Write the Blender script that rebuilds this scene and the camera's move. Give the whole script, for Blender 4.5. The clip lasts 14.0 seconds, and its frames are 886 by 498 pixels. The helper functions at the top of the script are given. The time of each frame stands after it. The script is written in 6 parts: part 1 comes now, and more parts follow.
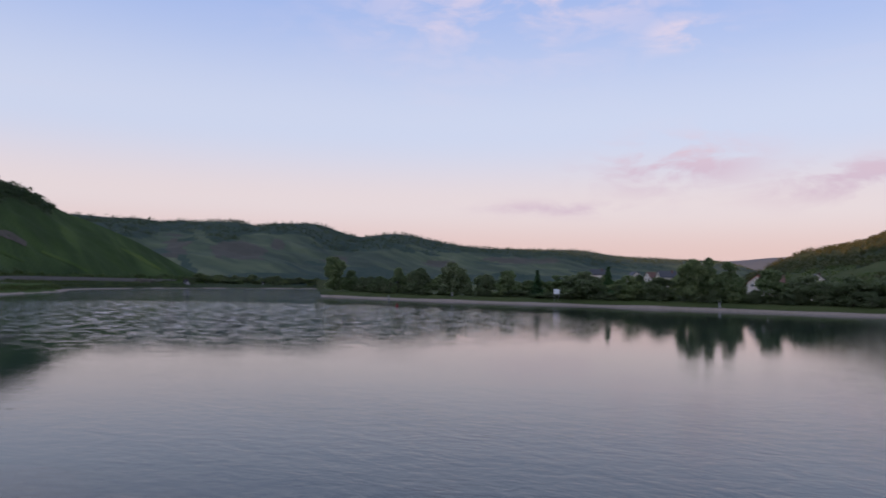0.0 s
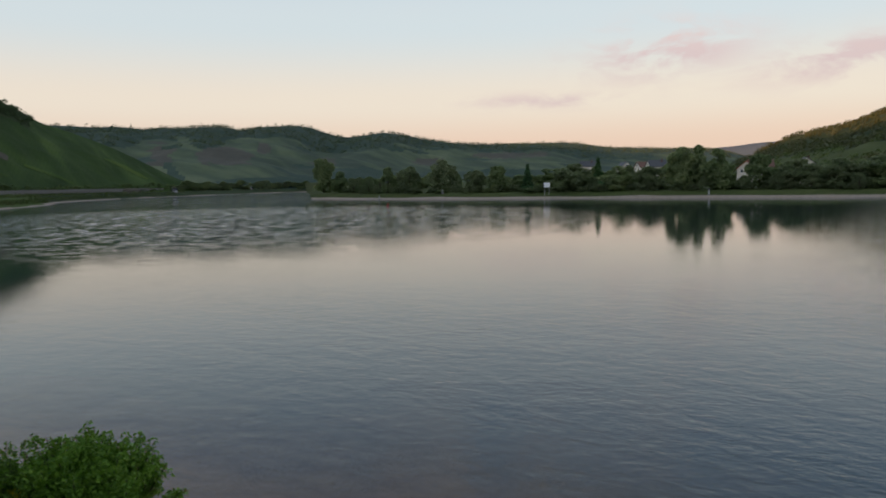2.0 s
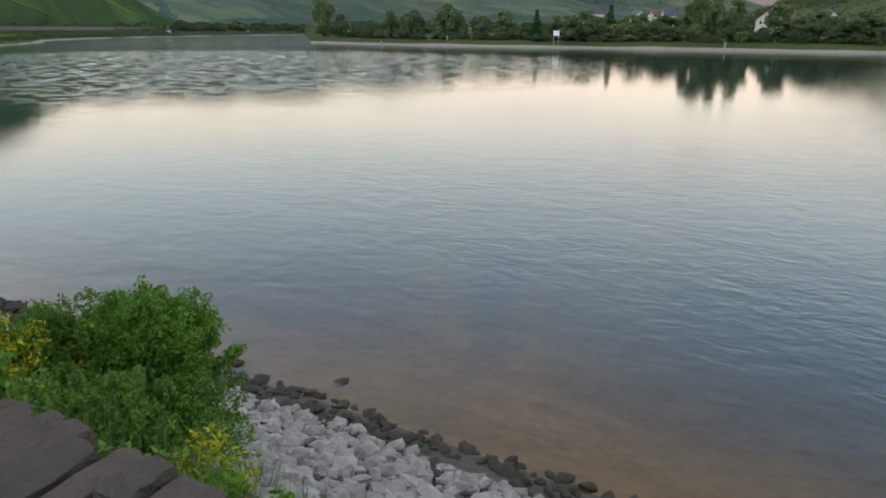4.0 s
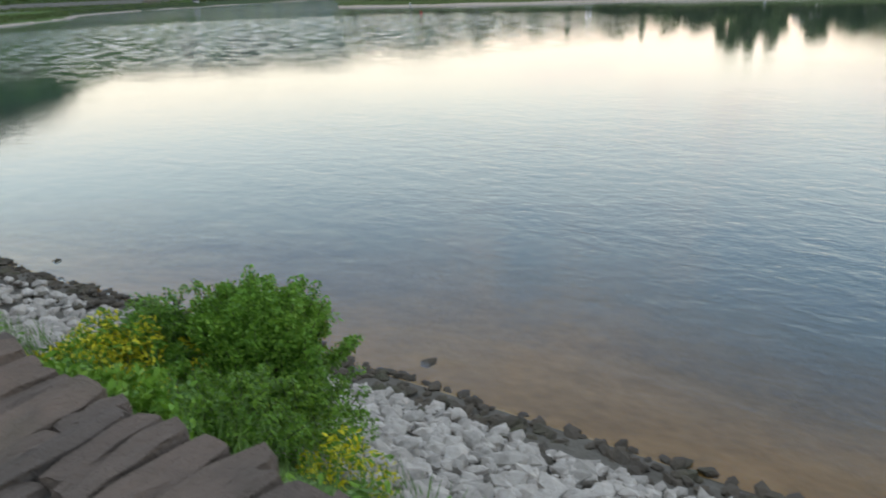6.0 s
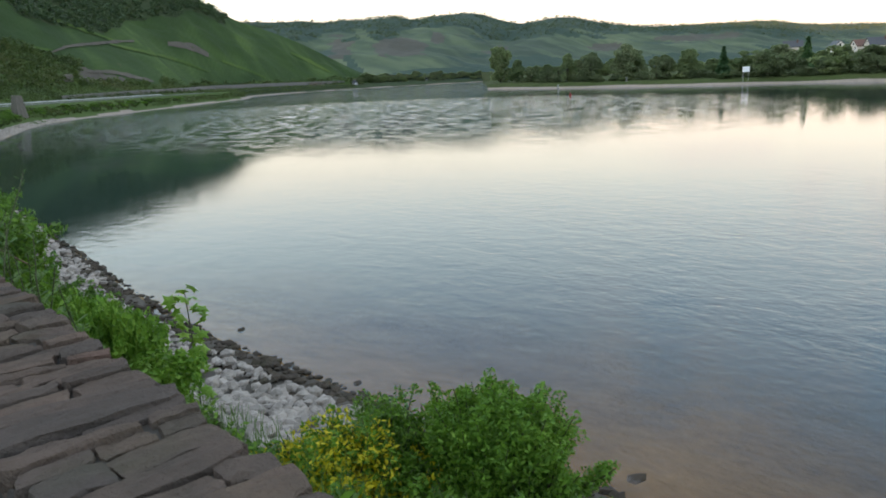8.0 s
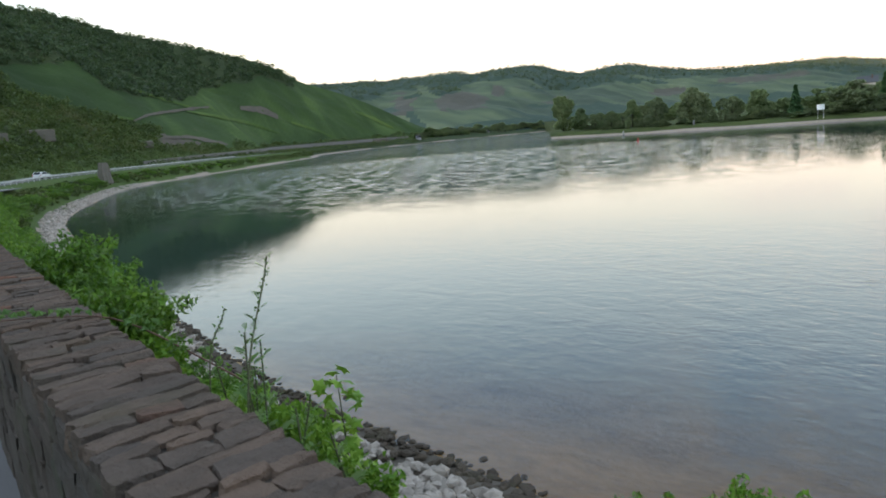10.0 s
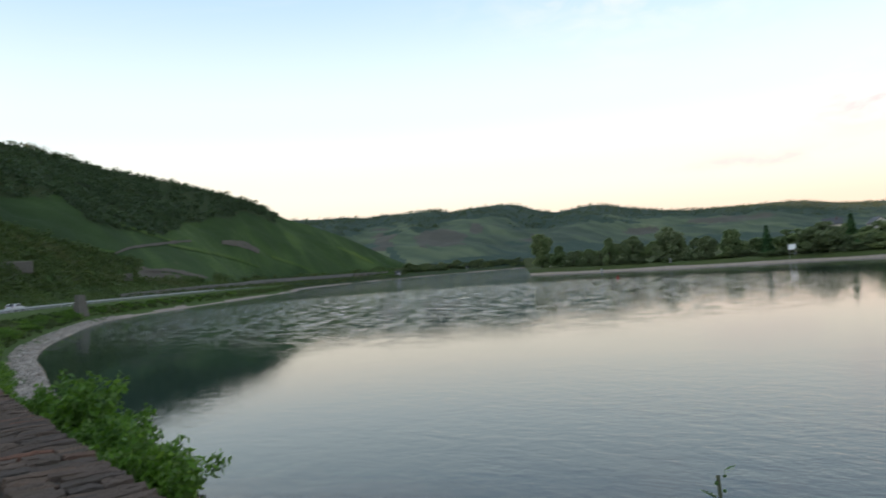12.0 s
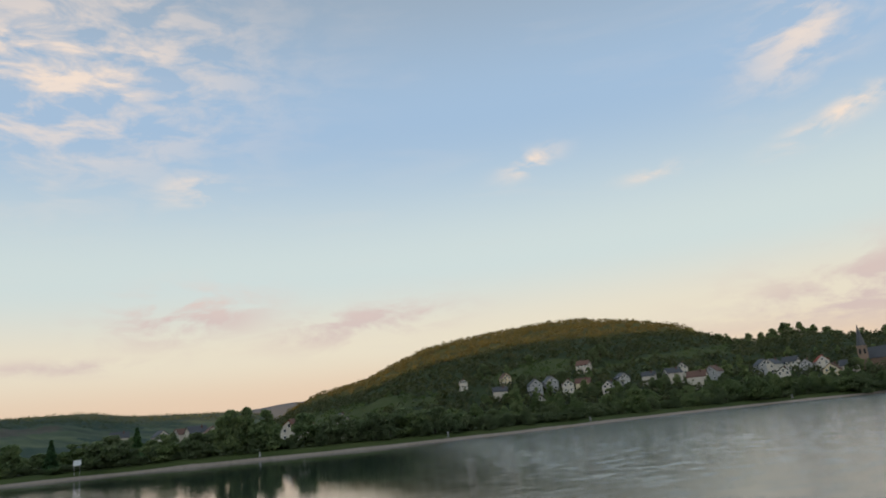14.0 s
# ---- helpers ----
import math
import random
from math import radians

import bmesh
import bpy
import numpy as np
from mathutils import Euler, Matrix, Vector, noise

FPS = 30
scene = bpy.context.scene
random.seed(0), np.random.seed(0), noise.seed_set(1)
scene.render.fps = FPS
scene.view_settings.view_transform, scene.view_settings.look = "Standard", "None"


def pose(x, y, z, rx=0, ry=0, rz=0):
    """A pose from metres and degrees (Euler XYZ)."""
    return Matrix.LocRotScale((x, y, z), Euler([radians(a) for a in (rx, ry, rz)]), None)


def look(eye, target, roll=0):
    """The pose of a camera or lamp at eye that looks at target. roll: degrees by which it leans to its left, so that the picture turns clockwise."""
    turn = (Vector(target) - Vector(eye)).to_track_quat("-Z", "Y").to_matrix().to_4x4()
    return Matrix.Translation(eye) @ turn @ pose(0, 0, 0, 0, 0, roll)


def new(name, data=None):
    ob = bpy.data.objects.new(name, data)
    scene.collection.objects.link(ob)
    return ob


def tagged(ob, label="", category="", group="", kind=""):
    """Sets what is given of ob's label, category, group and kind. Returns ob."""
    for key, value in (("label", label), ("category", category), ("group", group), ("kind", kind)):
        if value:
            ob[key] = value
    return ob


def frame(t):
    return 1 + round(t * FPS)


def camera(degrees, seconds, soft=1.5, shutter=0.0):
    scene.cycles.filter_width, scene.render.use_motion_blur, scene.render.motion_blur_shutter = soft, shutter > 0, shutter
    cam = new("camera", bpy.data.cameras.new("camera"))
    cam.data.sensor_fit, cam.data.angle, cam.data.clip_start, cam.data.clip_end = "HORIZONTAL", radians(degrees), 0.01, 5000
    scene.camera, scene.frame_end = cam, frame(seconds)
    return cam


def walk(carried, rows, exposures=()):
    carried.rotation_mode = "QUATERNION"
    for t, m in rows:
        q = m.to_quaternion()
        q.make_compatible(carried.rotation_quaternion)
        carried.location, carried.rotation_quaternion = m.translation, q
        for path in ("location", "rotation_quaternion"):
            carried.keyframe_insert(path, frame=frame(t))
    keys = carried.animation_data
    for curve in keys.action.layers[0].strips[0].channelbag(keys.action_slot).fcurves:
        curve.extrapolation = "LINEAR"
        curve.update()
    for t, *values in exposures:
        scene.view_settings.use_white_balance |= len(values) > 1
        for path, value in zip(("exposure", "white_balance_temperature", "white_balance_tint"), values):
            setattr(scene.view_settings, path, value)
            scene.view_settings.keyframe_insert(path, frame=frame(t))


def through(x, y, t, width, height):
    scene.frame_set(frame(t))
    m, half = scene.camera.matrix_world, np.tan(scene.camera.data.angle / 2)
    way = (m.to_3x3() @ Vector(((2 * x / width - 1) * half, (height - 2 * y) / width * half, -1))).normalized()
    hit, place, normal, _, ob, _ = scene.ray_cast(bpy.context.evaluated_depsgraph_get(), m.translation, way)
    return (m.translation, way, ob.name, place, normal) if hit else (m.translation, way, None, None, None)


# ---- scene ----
# ---- camera ----
cam = camera(62.93, 14.0, soft=1.8, shutter=0.15)
EYE = 6.08


def row(t, x, y, z, yaw, pitch, roll):
    """A row of the walk along the wall: heading to the left of +y, tilt and lean in degrees."""
    a, b = radians(yaw), radians(pitch)
    eye = Vector((x, y, z))
    way = Vector((-math.sin(a) * math.cos(b), math.cos(a) * math.cos(b), math.sin(b)))
    return t, look(eye, eye + way, roll)


ROWS = [
    row(0.0, 0.001, -0.756, 6.076, -57.68, 2.91, 1.21),
    row(0.5, 0.000, -0.756, 6.075, -68.03, 1.95, 1.82),
    row(1.0, -0.002, -0.753, 6.077, -68.83, 1.43, 0.57),
    row(1.5, -0.004, -0.743, 6.077, -65.05, -1.56, 2.18),
    row(2.0, -0.008, -0.699, 6.063, -58.44, -5.16, -1.07),
    row(2.5, -0.018, -0.514, 6.082, -53.56, -6.94, -2.06),
    row(3.0, -0.019, -0.269, 6.090, -53.67, -9.15, -0.28),
    row(3.5, -0.000, -0.005, 6.101, -57.16, -13.40, 0.11),
    row(3.7, 0.034, 0.084, 6.039, -57.75, -15.00, 0.15),
    row(5.8, 0.029, 1.171, 6.079, -59.87, -21.25, -0.39),
    row(6.0, 0.029, 1.322, 6.071, -55.56, -19.75, -2.22),
    row(6.5, 0.027, 1.695, 6.044, -47.88, -14.01, -2.89),
    row(7.0, 0.032, 2.051, 6.055, -44.84, -13.80, -1.75),
    row(7.2, 0.031, 2.211, 6.087, -44.12, -14.03, -2.37),
    row(9.3, 0.006, 3.822, 6.039, -45.84, -11.62, -2.22),
    row(9.5, 0.010, 4.014, 6.032, -44.86, -11.44, -2.84),
    row(10.0, -0.002, 4.508, 6.063, -39.78, -9.00, -4.67),
    row(10.5, 0.010, 4.972, 6.059, -39.90, -6.15, -5.38),
    row(11.0, -0.001, 5.413, 6.073, -36.70, -4.17, -6.30),
    row(11.5, -0.042, 5.831, 6.080, -32.14, -1.29, -5.43),
    row(12.0, -0.036, 6.073, 6.077, -42.34, 1.50, -4.09),
    row(12.5, -0.026, 6.177, 6.076, -62.80, 4.65, -4.60),
    row(13.0, -0.018, 6.225, 6.075, -80.28, 7.63, -5.08),
    row(13.5, -0.014, 6.250, 6.075, -89.22, 9.59, -5.08),
    row(14.0, -0.010, 6.267, 6.076, -95.42, 13.37, -5.78),
]
EXPOSURES = [
    (0.0, 0.22, 6250, 29), (0.5, 0.22, 6250, 29), (1.0, 0.28, 6850, 27), (1.5, 0.28, 6900, 20), (2.0, 0.32, 7050, 13), (2.5, 0.78, 7200, 12),
    (3.0, 1.03, 7180, 11), (3.7, 1.2, 7150, 11), (5.8, 1.72, 7080, 8), (6.5, 1.7, 7060, 8), (7.2, 1.5, 7030, 8), (9.5, 1.5, 7000, 8),
    (11.0, 1.4, 7000, 8), (11.5, 1.3, 7000, 8), (12.0, 0.9, 6950, 9), (12.5, 0.5, 7050, 9), (13.0, 0.32, 7350, 11), (14.0, 0.25, 7250, 8),
]
walk(cam, ROWS, EXPOSURES)

# ---- world and sun ----
SUN_AZ, SUN_EL = 76.0, 5.1          # heading to the left of +y, height
world = bpy.data.worlds.new("evening_sky")
scene.world = world
world.use_nodes = True


class Nodes:
    """A short way to write node trees."""

    def __init__(self, tree):
        self.tree = tree
        tree.nodes.clear()

    def add(self, kind, **values):
        node = self.tree.nodes.new("ShaderNode" + kind)
        for key, value in values.items():
            if key == "op":
                node.operation = value
            elif key == "blend":
                node.data_type, node.blend_type = "RGBA", value
            else:
                node.inputs[key.replace("_", " ")].default_value = value
        return node

    def link(self, a, b):
        self.tree.links.new(a, b)

    def math(self, op, a, b=0.0, c=0.0):
        node = self.tree.nodes.new("ShaderNodeMath")
        node.operation = op
        for i, v in enumerate((a, b, c)):
            if isinstance(v, (int, float)):
                node.inputs[i].default_value = v
            else:
                self.link(v, node.inputs[i])
        return node.outputs[0]

    def mix(self, fac, a, b, blend="MIX"):
        node = self.tree.nodes.new("ShaderNodeMix")
        node.data_type, node.blend_type = "RGBA", blend
        for i, v in ((0, fac), (6, a), (7, b)):
            if isinstance(v, (int, float)):
                node.inputs[i].default_value = v
            elif isinstance(v, tuple):
                node.inputs[i].default_value = (*v[:3], 1.0)
            else:
                self.link(v, node.inputs[i])
        return node.outputs[2]

    def ramp(self, fac, stops, ease="LINEAR"):
        node = self.tree.nodes.new("ShaderNodeValToRGB")
        node.color_ramp.interpolation = ease
        els = node.color_ramp.elements
        while len(els) < len(stops):
            els.new(0.5)
        for el, (p, c) in zip(els, stops):
            el.position, el.color = p, ((c, c, c, 1.0) if isinstance(c, (int, float)) else (*c[:3], 1.0))
        self.link(fac, node.inputs[0])
        return node.outputs[0]

    def noise(self, vec, scale, detail=4.0, rough=0.55, distort=0.0):
        node = self.tree.nodes.new("ShaderNodeTexNoise")
        node.inputs["Scale"].default_value, node.inputs["Detail"].default_value = scale, detail
        node.inputs["Roughness"].default_value, node.inputs["Distortion"].default_value = rough, distort
        if vec is not None:
            self.link(vec, node.inputs["Vector"])
        return node.outputs["Fac"]

    def mapping(self, vec, loc=(0, 0, 0), rot=(0, 0, 0), scale=(1, 1, 1)):
        node = self.tree.nodes.new("ShaderNodeMapping")
        node.inputs["Location"].default_value, node.inputs["Scale"].default_value = loc, scale
        node.inputs["Rotation"].default_value = [radians(a) for a in rot]
        self.link(vec, node.inputs["Vector"])
        return node.outputs[0]


def build_sky():
    n = Nodes(world.node_tree)
    out, bg = n.add("OutputWorld"), n.add("Background")
    co = n.add("TexCoord").outputs["Generated"]
    sky = n.tree.nodes.new("ShaderNodeTexSky")
    sky.sky_type, sky.sun_disc = "NISHITA", False
    sky.sun_elevation, sky.sun_rotation = radians(SUN_EL), radians(-SUN_AZ)
    sky.air_density, sky.dust_density, sky.ozone_density = 1.0, 1.5, 1.5
    sep = n.add("SeparateXYZ")
    n.link(co, sep.inputs[0])
    h = sep.outputs["Z"]
    # evening haze: rose along the horizon, pale above it, blue overhead
    glow = n.ramp(h, [(0.0, (0.66, 0.50, 0.44)), (0.045, (0.72, 0.565, 0.485)), (0.11, (0.74, 0.69, 0.62)), (0.21, (0.57, 0.68, 0.75)),
                      (0.40, (0.33, 0.49, 0.74)), (0.60, (0.29, 0.38, 0.52)), (1.0, (0.24, 0.29, 0.38))], "EASE")
    scaled = n.add("VectorMath", op="SCALE")
    scaled.inputs["Scale"].default_value = 0.10
    n.link(sky.outputs[0], scaled.inputs[0])
    base = n.mix(0.82, scaled.outputs[0], glow)
    # the sky is brighter and warmer towards the low sun
    west = n.add("VectorMath", op="DOT_PRODUCT")
    n.link(co, west.inputs[0])
    west.inputs[1].default_value = (-math.sin(radians(SUN_AZ)) * math.cos(radians(SUN_EL)), math.cos(radians(SUN_AZ)) * math.cos(radians(SUN_EL)), math.sin(radians(SUN_EL)))
    toward = n.math("POWER", n.math("MAXIMUM", west.outputs["Value"], 0.0), 2.0)
    base = n.mix(toward, base, n.mix(1.0, base, (2.9, 2.6, 2.3), "MULTIPLY"))
    # clouds: separate streaks and puffs in an otherwise clear sky (heading, height, half sizes, slant, weight; degrees)
    CLOUDS = [(-75.3, 9.4, 4.8, 1.6, 0.05, 1.5), (-88.6, 8.1, 5.8, 1.2, 0.08, 1.5), (-66.7, 6.2, 5.0, 0.5, 0.0, 1.1), (-103.4, 19.3, 2.0, 0.75, 0.28, 1.0), (-112.9, 16.9, 2.0, 0.45, 0.1, 0.8),
              (-125.5, 24.5, 4.0, 2.6, 0.35, 0.9), (-126.5, 18.2, 3.8, 0.7, 0.30, 1.0), (-66.0, 27.0, 12.0, 6.0, 0.1, 1.05), (-76.0, 18.9, 2.4, 1.2, 0.0, 0.8), (-127.0, 6.4, 9.0, 2.2, 0.1, 1.4), (-58.0, 20.0, 6.0, 1.2, 0.1, 0.45)]
    az = n.math("MULTIPLY", n.math("ARCTAN2", sep.outputs["X"], sep.outputs["Y"]), -57.2958)
    el = n.math("MULTIPLY", n.math("ARCSINE", h), 57.2958)
    comb = n.add("CombineXYZ")
    n.link(az, comb.inputs[0])
    n.link(n.math("MULTIPLY", el, 2.6), comb.inputs[1])
    puffs = n.noise(comb.outputs[0], 0.20, 6.0, 0.60, 0.4)
    wisps = n.noise(n.mapping(comb.outputs[0], rot=(0, 0, -24), scale=(0.35, 1.0, 1)), 0.16, 4.0, 0.55, 0.5)
    cover = None
    for a, e, w, hh, slant, weight in CLOUDS:
        da = n.math("SUBTRACT", az, a)
        de = n.math("ADD", n.math("SUBTRACT", el, e), n.math("MULTIPLY", da, slant))
        q = n.math("ADD", n.math("POWER", n.math("ABSOLUTE", n.math("DIVIDE", da, w)), 2.0), n.math("POWER", n.math("ABSOLUTE", n.math("DIVIDE", de, hh)), 2.0))
        g = n.math("MULTIPLY", n.math("EXPONENT", n.math("MULTIPLY", q, -0.8)), weight)
        cover = g if cover is None else n.math("MAXIMUM", cover, g)
    cover = n.math("MULTIPLY", cover, n.ramp(puffs, [(0.0, 0.0), (0.42, 0.03), (0.60, 1.0), (1.0, 1.0)]))
    thin = n.math("MULTIPLY", n.ramp(wisps, [(0.0, 0.0), (0.55, 0.0), (0.85, 0.5), (1.0, 0.5)]), n.ramp(h, [(0.0, 0.0), (0.12, 0.1), (0.3, 0.5), (1.0, 0.6)]))
    tone = n.ramp(h, [(0.0, (0.50, 0.41, 0.42)), (0.16, (0.55, 0.46, 0.48)), (0.30, (0.82, 0.68, 0.60)), (0.5, (0.74, 0.64, 0.60)), (1.0, (0.6, 0.55, 0.55))])
    light = n.mix(n.ramp(puffs, [(0.0, 0.0), (0.45, 0.2), (0.7, 1.0)]), n.mix(0.3, tone, (0.48, 0.45, 0.50)), tone)
    n.link(n.mix(n.math("MINIMUM", n.math("ADD", n.math("MINIMUM", n.math("MULTIPLY", cover, 0.85), 0.9), n.math("MULTIPLY", thin, 0.4)), 1.0), base, light), bg.inputs["Color"])
    bg.inputs["Strength"].default_value = 1.0
    n.link(bg.outputs[0], out.inputs["Surface"])


build_sky()
sun = new("sun", bpy.data.lights.new("sun", "SUN"))
sun.data.energy, sun.data.angle, sun.data.color = 4.2, radians(0.6), (1.0, 0.52, 0.22)
_a, _e = radians(SUN_AZ), radians(SUN_EL)
sun.matrix_world = look((-200, 0, 200), Vector((-200, 0, 200)) - Vector((-math.sin(_a) * math.cos(_e), math.cos(_a) * math.cos(_e), math.sin(_e))))


# ---- materials ----
def material(name):
    m = bpy.data.materials.new(name)
    m.use_nodes = True
    return m, Nodes(m.node_tree)


def finish(n, colour, rough=0.8, bump=None, strength=0.3, distance=0.02, metal=0.0, spec=0.3):
    out, p = n.add("OutputMaterial"), n.add("BsdfPrincipled")
    for key, v in (("Base Color", colour), ("Roughness", rough), ("Metallic", metal), ("Specular IOR Level", spec)):
        if isinstance(v, (int, float)):
            p.inputs[key].default_value = v
        elif isinstance(v, tuple):
            p.inputs[key].default_value = (*v[:3], 1.0)
        else:
            n.link(v, p.inputs[key])
    if bump is not None:
        b = n.add("Bump", Strength=strength, Distance=distance)
        n.link(bump, b.inputs["Height"])
        n.link(b.outputs[0], p.inputs["Normal"])
    n.link(p.outputs[0], out.inputs["Surface"])
    return p


def world_pos(n):
    return n.add("NewGeometry").outputs["Position"]


def plain(name, colour, rough=0.6, vary=0.12, scale=8.0, metal=0.0, bump=0.1):
    m, n = material(name)
    pos = n.add("TexCoord").outputs["Object"]
    f = n.noise(pos, scale, 5.0)
    g = n.noise(pos, scale * 0.13, 3.0)
    dark = tuple(c * (1 - vary * 2) for c in colour)
    pale = tuple(min(1.0, c * (1 + vary)) for c in colour)
    finish(n, n.mix(n.math("MULTIPLY_ADD", f, 0.6, n.math("MULTIPLY", g, 0.4)), dark, pale), rough, f, bump, 0.01, metal)
    return m


def leaves(name, colours, through=0.35, rough=0.55, single=0.55, clump=0.35, weight=0.5):
    """Foliage: colour changes from leaf to leaf and from plant to plant."""
    m, n = material(name)
    geo, info = n.add("NewGeometry"), n.add("ObjectInfo")
    f = n.math("ADD", n.math("MULTIPLY", geo.outputs["Random Per Island"], single), n.math("MULTIPLY_ADD", n.noise(geo.outputs["Position"], clump, 4.0), weight, 0.525 - 0.5 * single - 0.5 * weight))
    f = n.math("ADD", f, n.math("MULTIPLY_ADD", info.outputs["Random"], 0.3, -0.15))
    k = max(1, len(colours) - 1)
    col = n.ramp(f, [(0.15 + 0.7 * i / k, c) for i, c in enumerate(colours)])
    out, mixer = n.add("OutputMaterial"), n.add("MixShader")
    mixer.inputs[0].default_value = through
    p, t = n.add("BsdfPrincipled", Roughness=rough), n.add("BsdfTranslucent")
    p.inputs["Specular IOR Level"].default_value = 0.25
    n.link(col, p.inputs["Base Color"])
    n.link(n.mix(0.5, col, (0.10, 0.16, 0.02)), t.inputs["Color"])
    n.link(p.outputs[0], mixer.inputs[1])
    n.link(t.outputs[0], mixer.inputs[2])
    n.link(mixer.outputs[0], out.inputs["Surface"])
    return m


def mat_water():
    m, n = material("river_water")
    pos = world_pos(n)
    sep = n.add("SeparateXYZ")
    n.link(pos, sep.inputs[0])
    # light wavelets everywhere, in patches; stronger ruffles where the current and the wind stir two reaches
    fine = n.noise(n.mapping(pos, rot=(0, 0, 30), scale=(1.0, 0.6, 1)), 5.5, 3.0, 0.55, 0.6)
    mid = n.noise(n.mapping(pos, rot=(0, 0, 35), scale=(1.0, 0.62, 1)), 2.1, 3.0, 0.55, 0.7)
    wide = n.noise(n.mapping(pos, rot=(0, 0, -40), scale=(1.0, 0.7, 1)), 0.5, 3.0, 0.55, 0.8)
    patch = n.ramp(n.noise(n.mapping(pos, rot=(0, 0, -30), scale=(0.05, 0.025, 1)), 1.0, 3.0, 0.5, 0.5), [(0.0, 0.5), (0.4, 0.6), (0.62, 1.0), (1.0, 1.0)])
    away = n.add("VectorMath", op="DISTANCE")
    n.link(pos, away.inputs[0])
    away.inputs[1].default_value = (14, 2, 0)
    near = n.ramp(n.math("DIVIDE", away.outputs["Value"], 120.0), [(0.0, 1.0), (0.14, 0.85), (0.28, 0.34), (0.5, 0.13), (1.0, 0.10)])
    calm = n.math("MULTIPLY", n.math("ADD", n.math("MULTIPLY", fine, 0.019), n.math("MULTIPLY", mid, 0.046)), n.math("MULTIPLY", patch, near))
    calm = n.math("ADD", calm, n.math("MULTIPLY", n.math("MULTIPLY", wide, near), 0.050))
    reach = n.math("MULTIPLY", n.ramp(n.math("DIVIDE", sep.outputs["X"], 200.0), [(0.0, 0.0), (0.06, 0.0), (0.28, 1.0), (1.0, 1.0)]),
                   n.ramp(n.math("MULTIPLY_ADD", sep.outputs["Y"], -0.01, 0.5), [(0.0, 0.0), (0.40, 0.0), (0.62, 1.0), (1.0, 1.0)]))
    dist = n.add("VectorMath", op="DISTANCE")
    n.link(pos, dist.inputs[0])
    dist.inputs[1].default_value = (92, 118, 0)
    eddy = n.ramp(n.math("DIVIDE", dist.outputs["Value"], 100.0), [(0.0, 1.0), (0.45, 0.9), (0.95, 0.0), (1.0, 0.0)], "EASE")
    gusts = n.ramp(n.noise(n.mapping(pos, rot=(0, 0, -35), scale=(0.45, 0.30, 1)), 1.0, 5.0, 0.7, 0.3), [(0.0, 0.0), (0.50, 0.05), (0.60, 1.0), (1.0, 1.3)])
    stir = n.math("MAXIMUM", n.math("MULTIPLY", n.math("MULTIPLY", reach, 0.30), n.math("MULTIPLY_ADD", gusts, 0.8, 0.35)), n.math("MULTIPLY", eddy, gusts))
    rough = n.math("MULTIPLY", n.math("ADD", n.math("MULTIPLY", wide, 0.045), n.math("MULTIPLY", mid, 0.05)), stir)
    ruffle = n.math("MAXIMUM", n.math("MULTIPLY", n.math("MULTIPLY", reach, n.ramp(n.math("DIVIDE", away.outputs["Value"], 300.0), [(0.0, 1.0), (0.32, 1.0), (0.72, 0.45), (1.0, 0.4)])), n.math("MULTIPLY_ADD", gusts, 0.09, 0.115)), n.math("MULTIPLY", eddy, n.math("MULTIPLY_ADD", gusts, 0.11, 0.02)))
    ruffle = n.math("ADD", ruffle, n.ramp(n.math("DIVIDE", away.outputs["Value"], 300.0), [(0.0, 0.03), (0.4, 0.035), (0.75, 0.08), (1.0, 0.095)]))
    height = n.math("ADD", calm, rough)
    b = n.add("Bump", Strength=1.0, Distance=0.55)
    n.link(height, b.inputs["Height"])
    gloss = n.add("BsdfGlossy")
    n.link(ruffle, gloss.inputs["Roughness"])
    gloss.inputs["Color"].default_value = (0.95, 0.97, 1.0, 1.0)
    body = n.add("BsdfDiffuse")
    body.inputs["Color"].default_value = (0.018, 0.036, 0.031, 1.0)
    clear = n.add("BsdfTransparent")
    clear.inputs["Color"].default_value = (0.82, 0.73, 0.56, 1.0)
    # turbid water: the bed shows only where it is shallow near the bank
    depth = n.math("ADD", n.math("DIVIDE", n.math("SUBTRACT", sep.outputs["X"], 8.4), 8.5), n.math("MAXIMUM", n.math("MULTIPLY_ADD", sep.outputs["Y"], 0.05, -0.9), 0.0))
    murk = n.ramp(n.math("ADD", depth, n.math("MULTIPLY_ADD", n.noise(pos, 0.25, 3.0), 0.7, -0.35)), [(0.0, 0.03), (0.35, 0.20), (0.75, 0.85), (0.92, 1.0)])
    under, top = n.add("MixShader"), n.add("MixShader")
    n.link(murk, under.inputs[0])
    n.link(clear.outputs[0], under.inputs[1])
    n.link(body.outputs[0], under.inputs[2])
    fres = n.add("Fresnel", IOR=1.34)
    for node in (gloss, fres):
        n.link(b.outputs[0], node.inputs["Normal"])
    n.link(fres.outputs[0], top.inputs[0])
    n.link(under.outputs[0], top.inputs[1])
    n.link(gloss.outputs[0], top.inputs[2])
    n.link(top.outputs[0], n.add("OutputMaterial").inputs["Surface"])
    return m


def mat_ground(name, stops, scale, bump=0.5, rough=0.95, fine=6.0):
    m, n = material(name)
    pos = world_pos(n)
    a, c = n.noise(pos, scale, 6.0, 0.6), n.noise(pos, scale * fine, 4.0, 0.6)
    finish(n, n.ramp(n.math("MULTIPLY_ADD", a, 0.65, n.math("MULTIPLY", c, 0.35)), stops), rough, c, bump, 0.3 / scale / fine, spec=0.15)
    return m


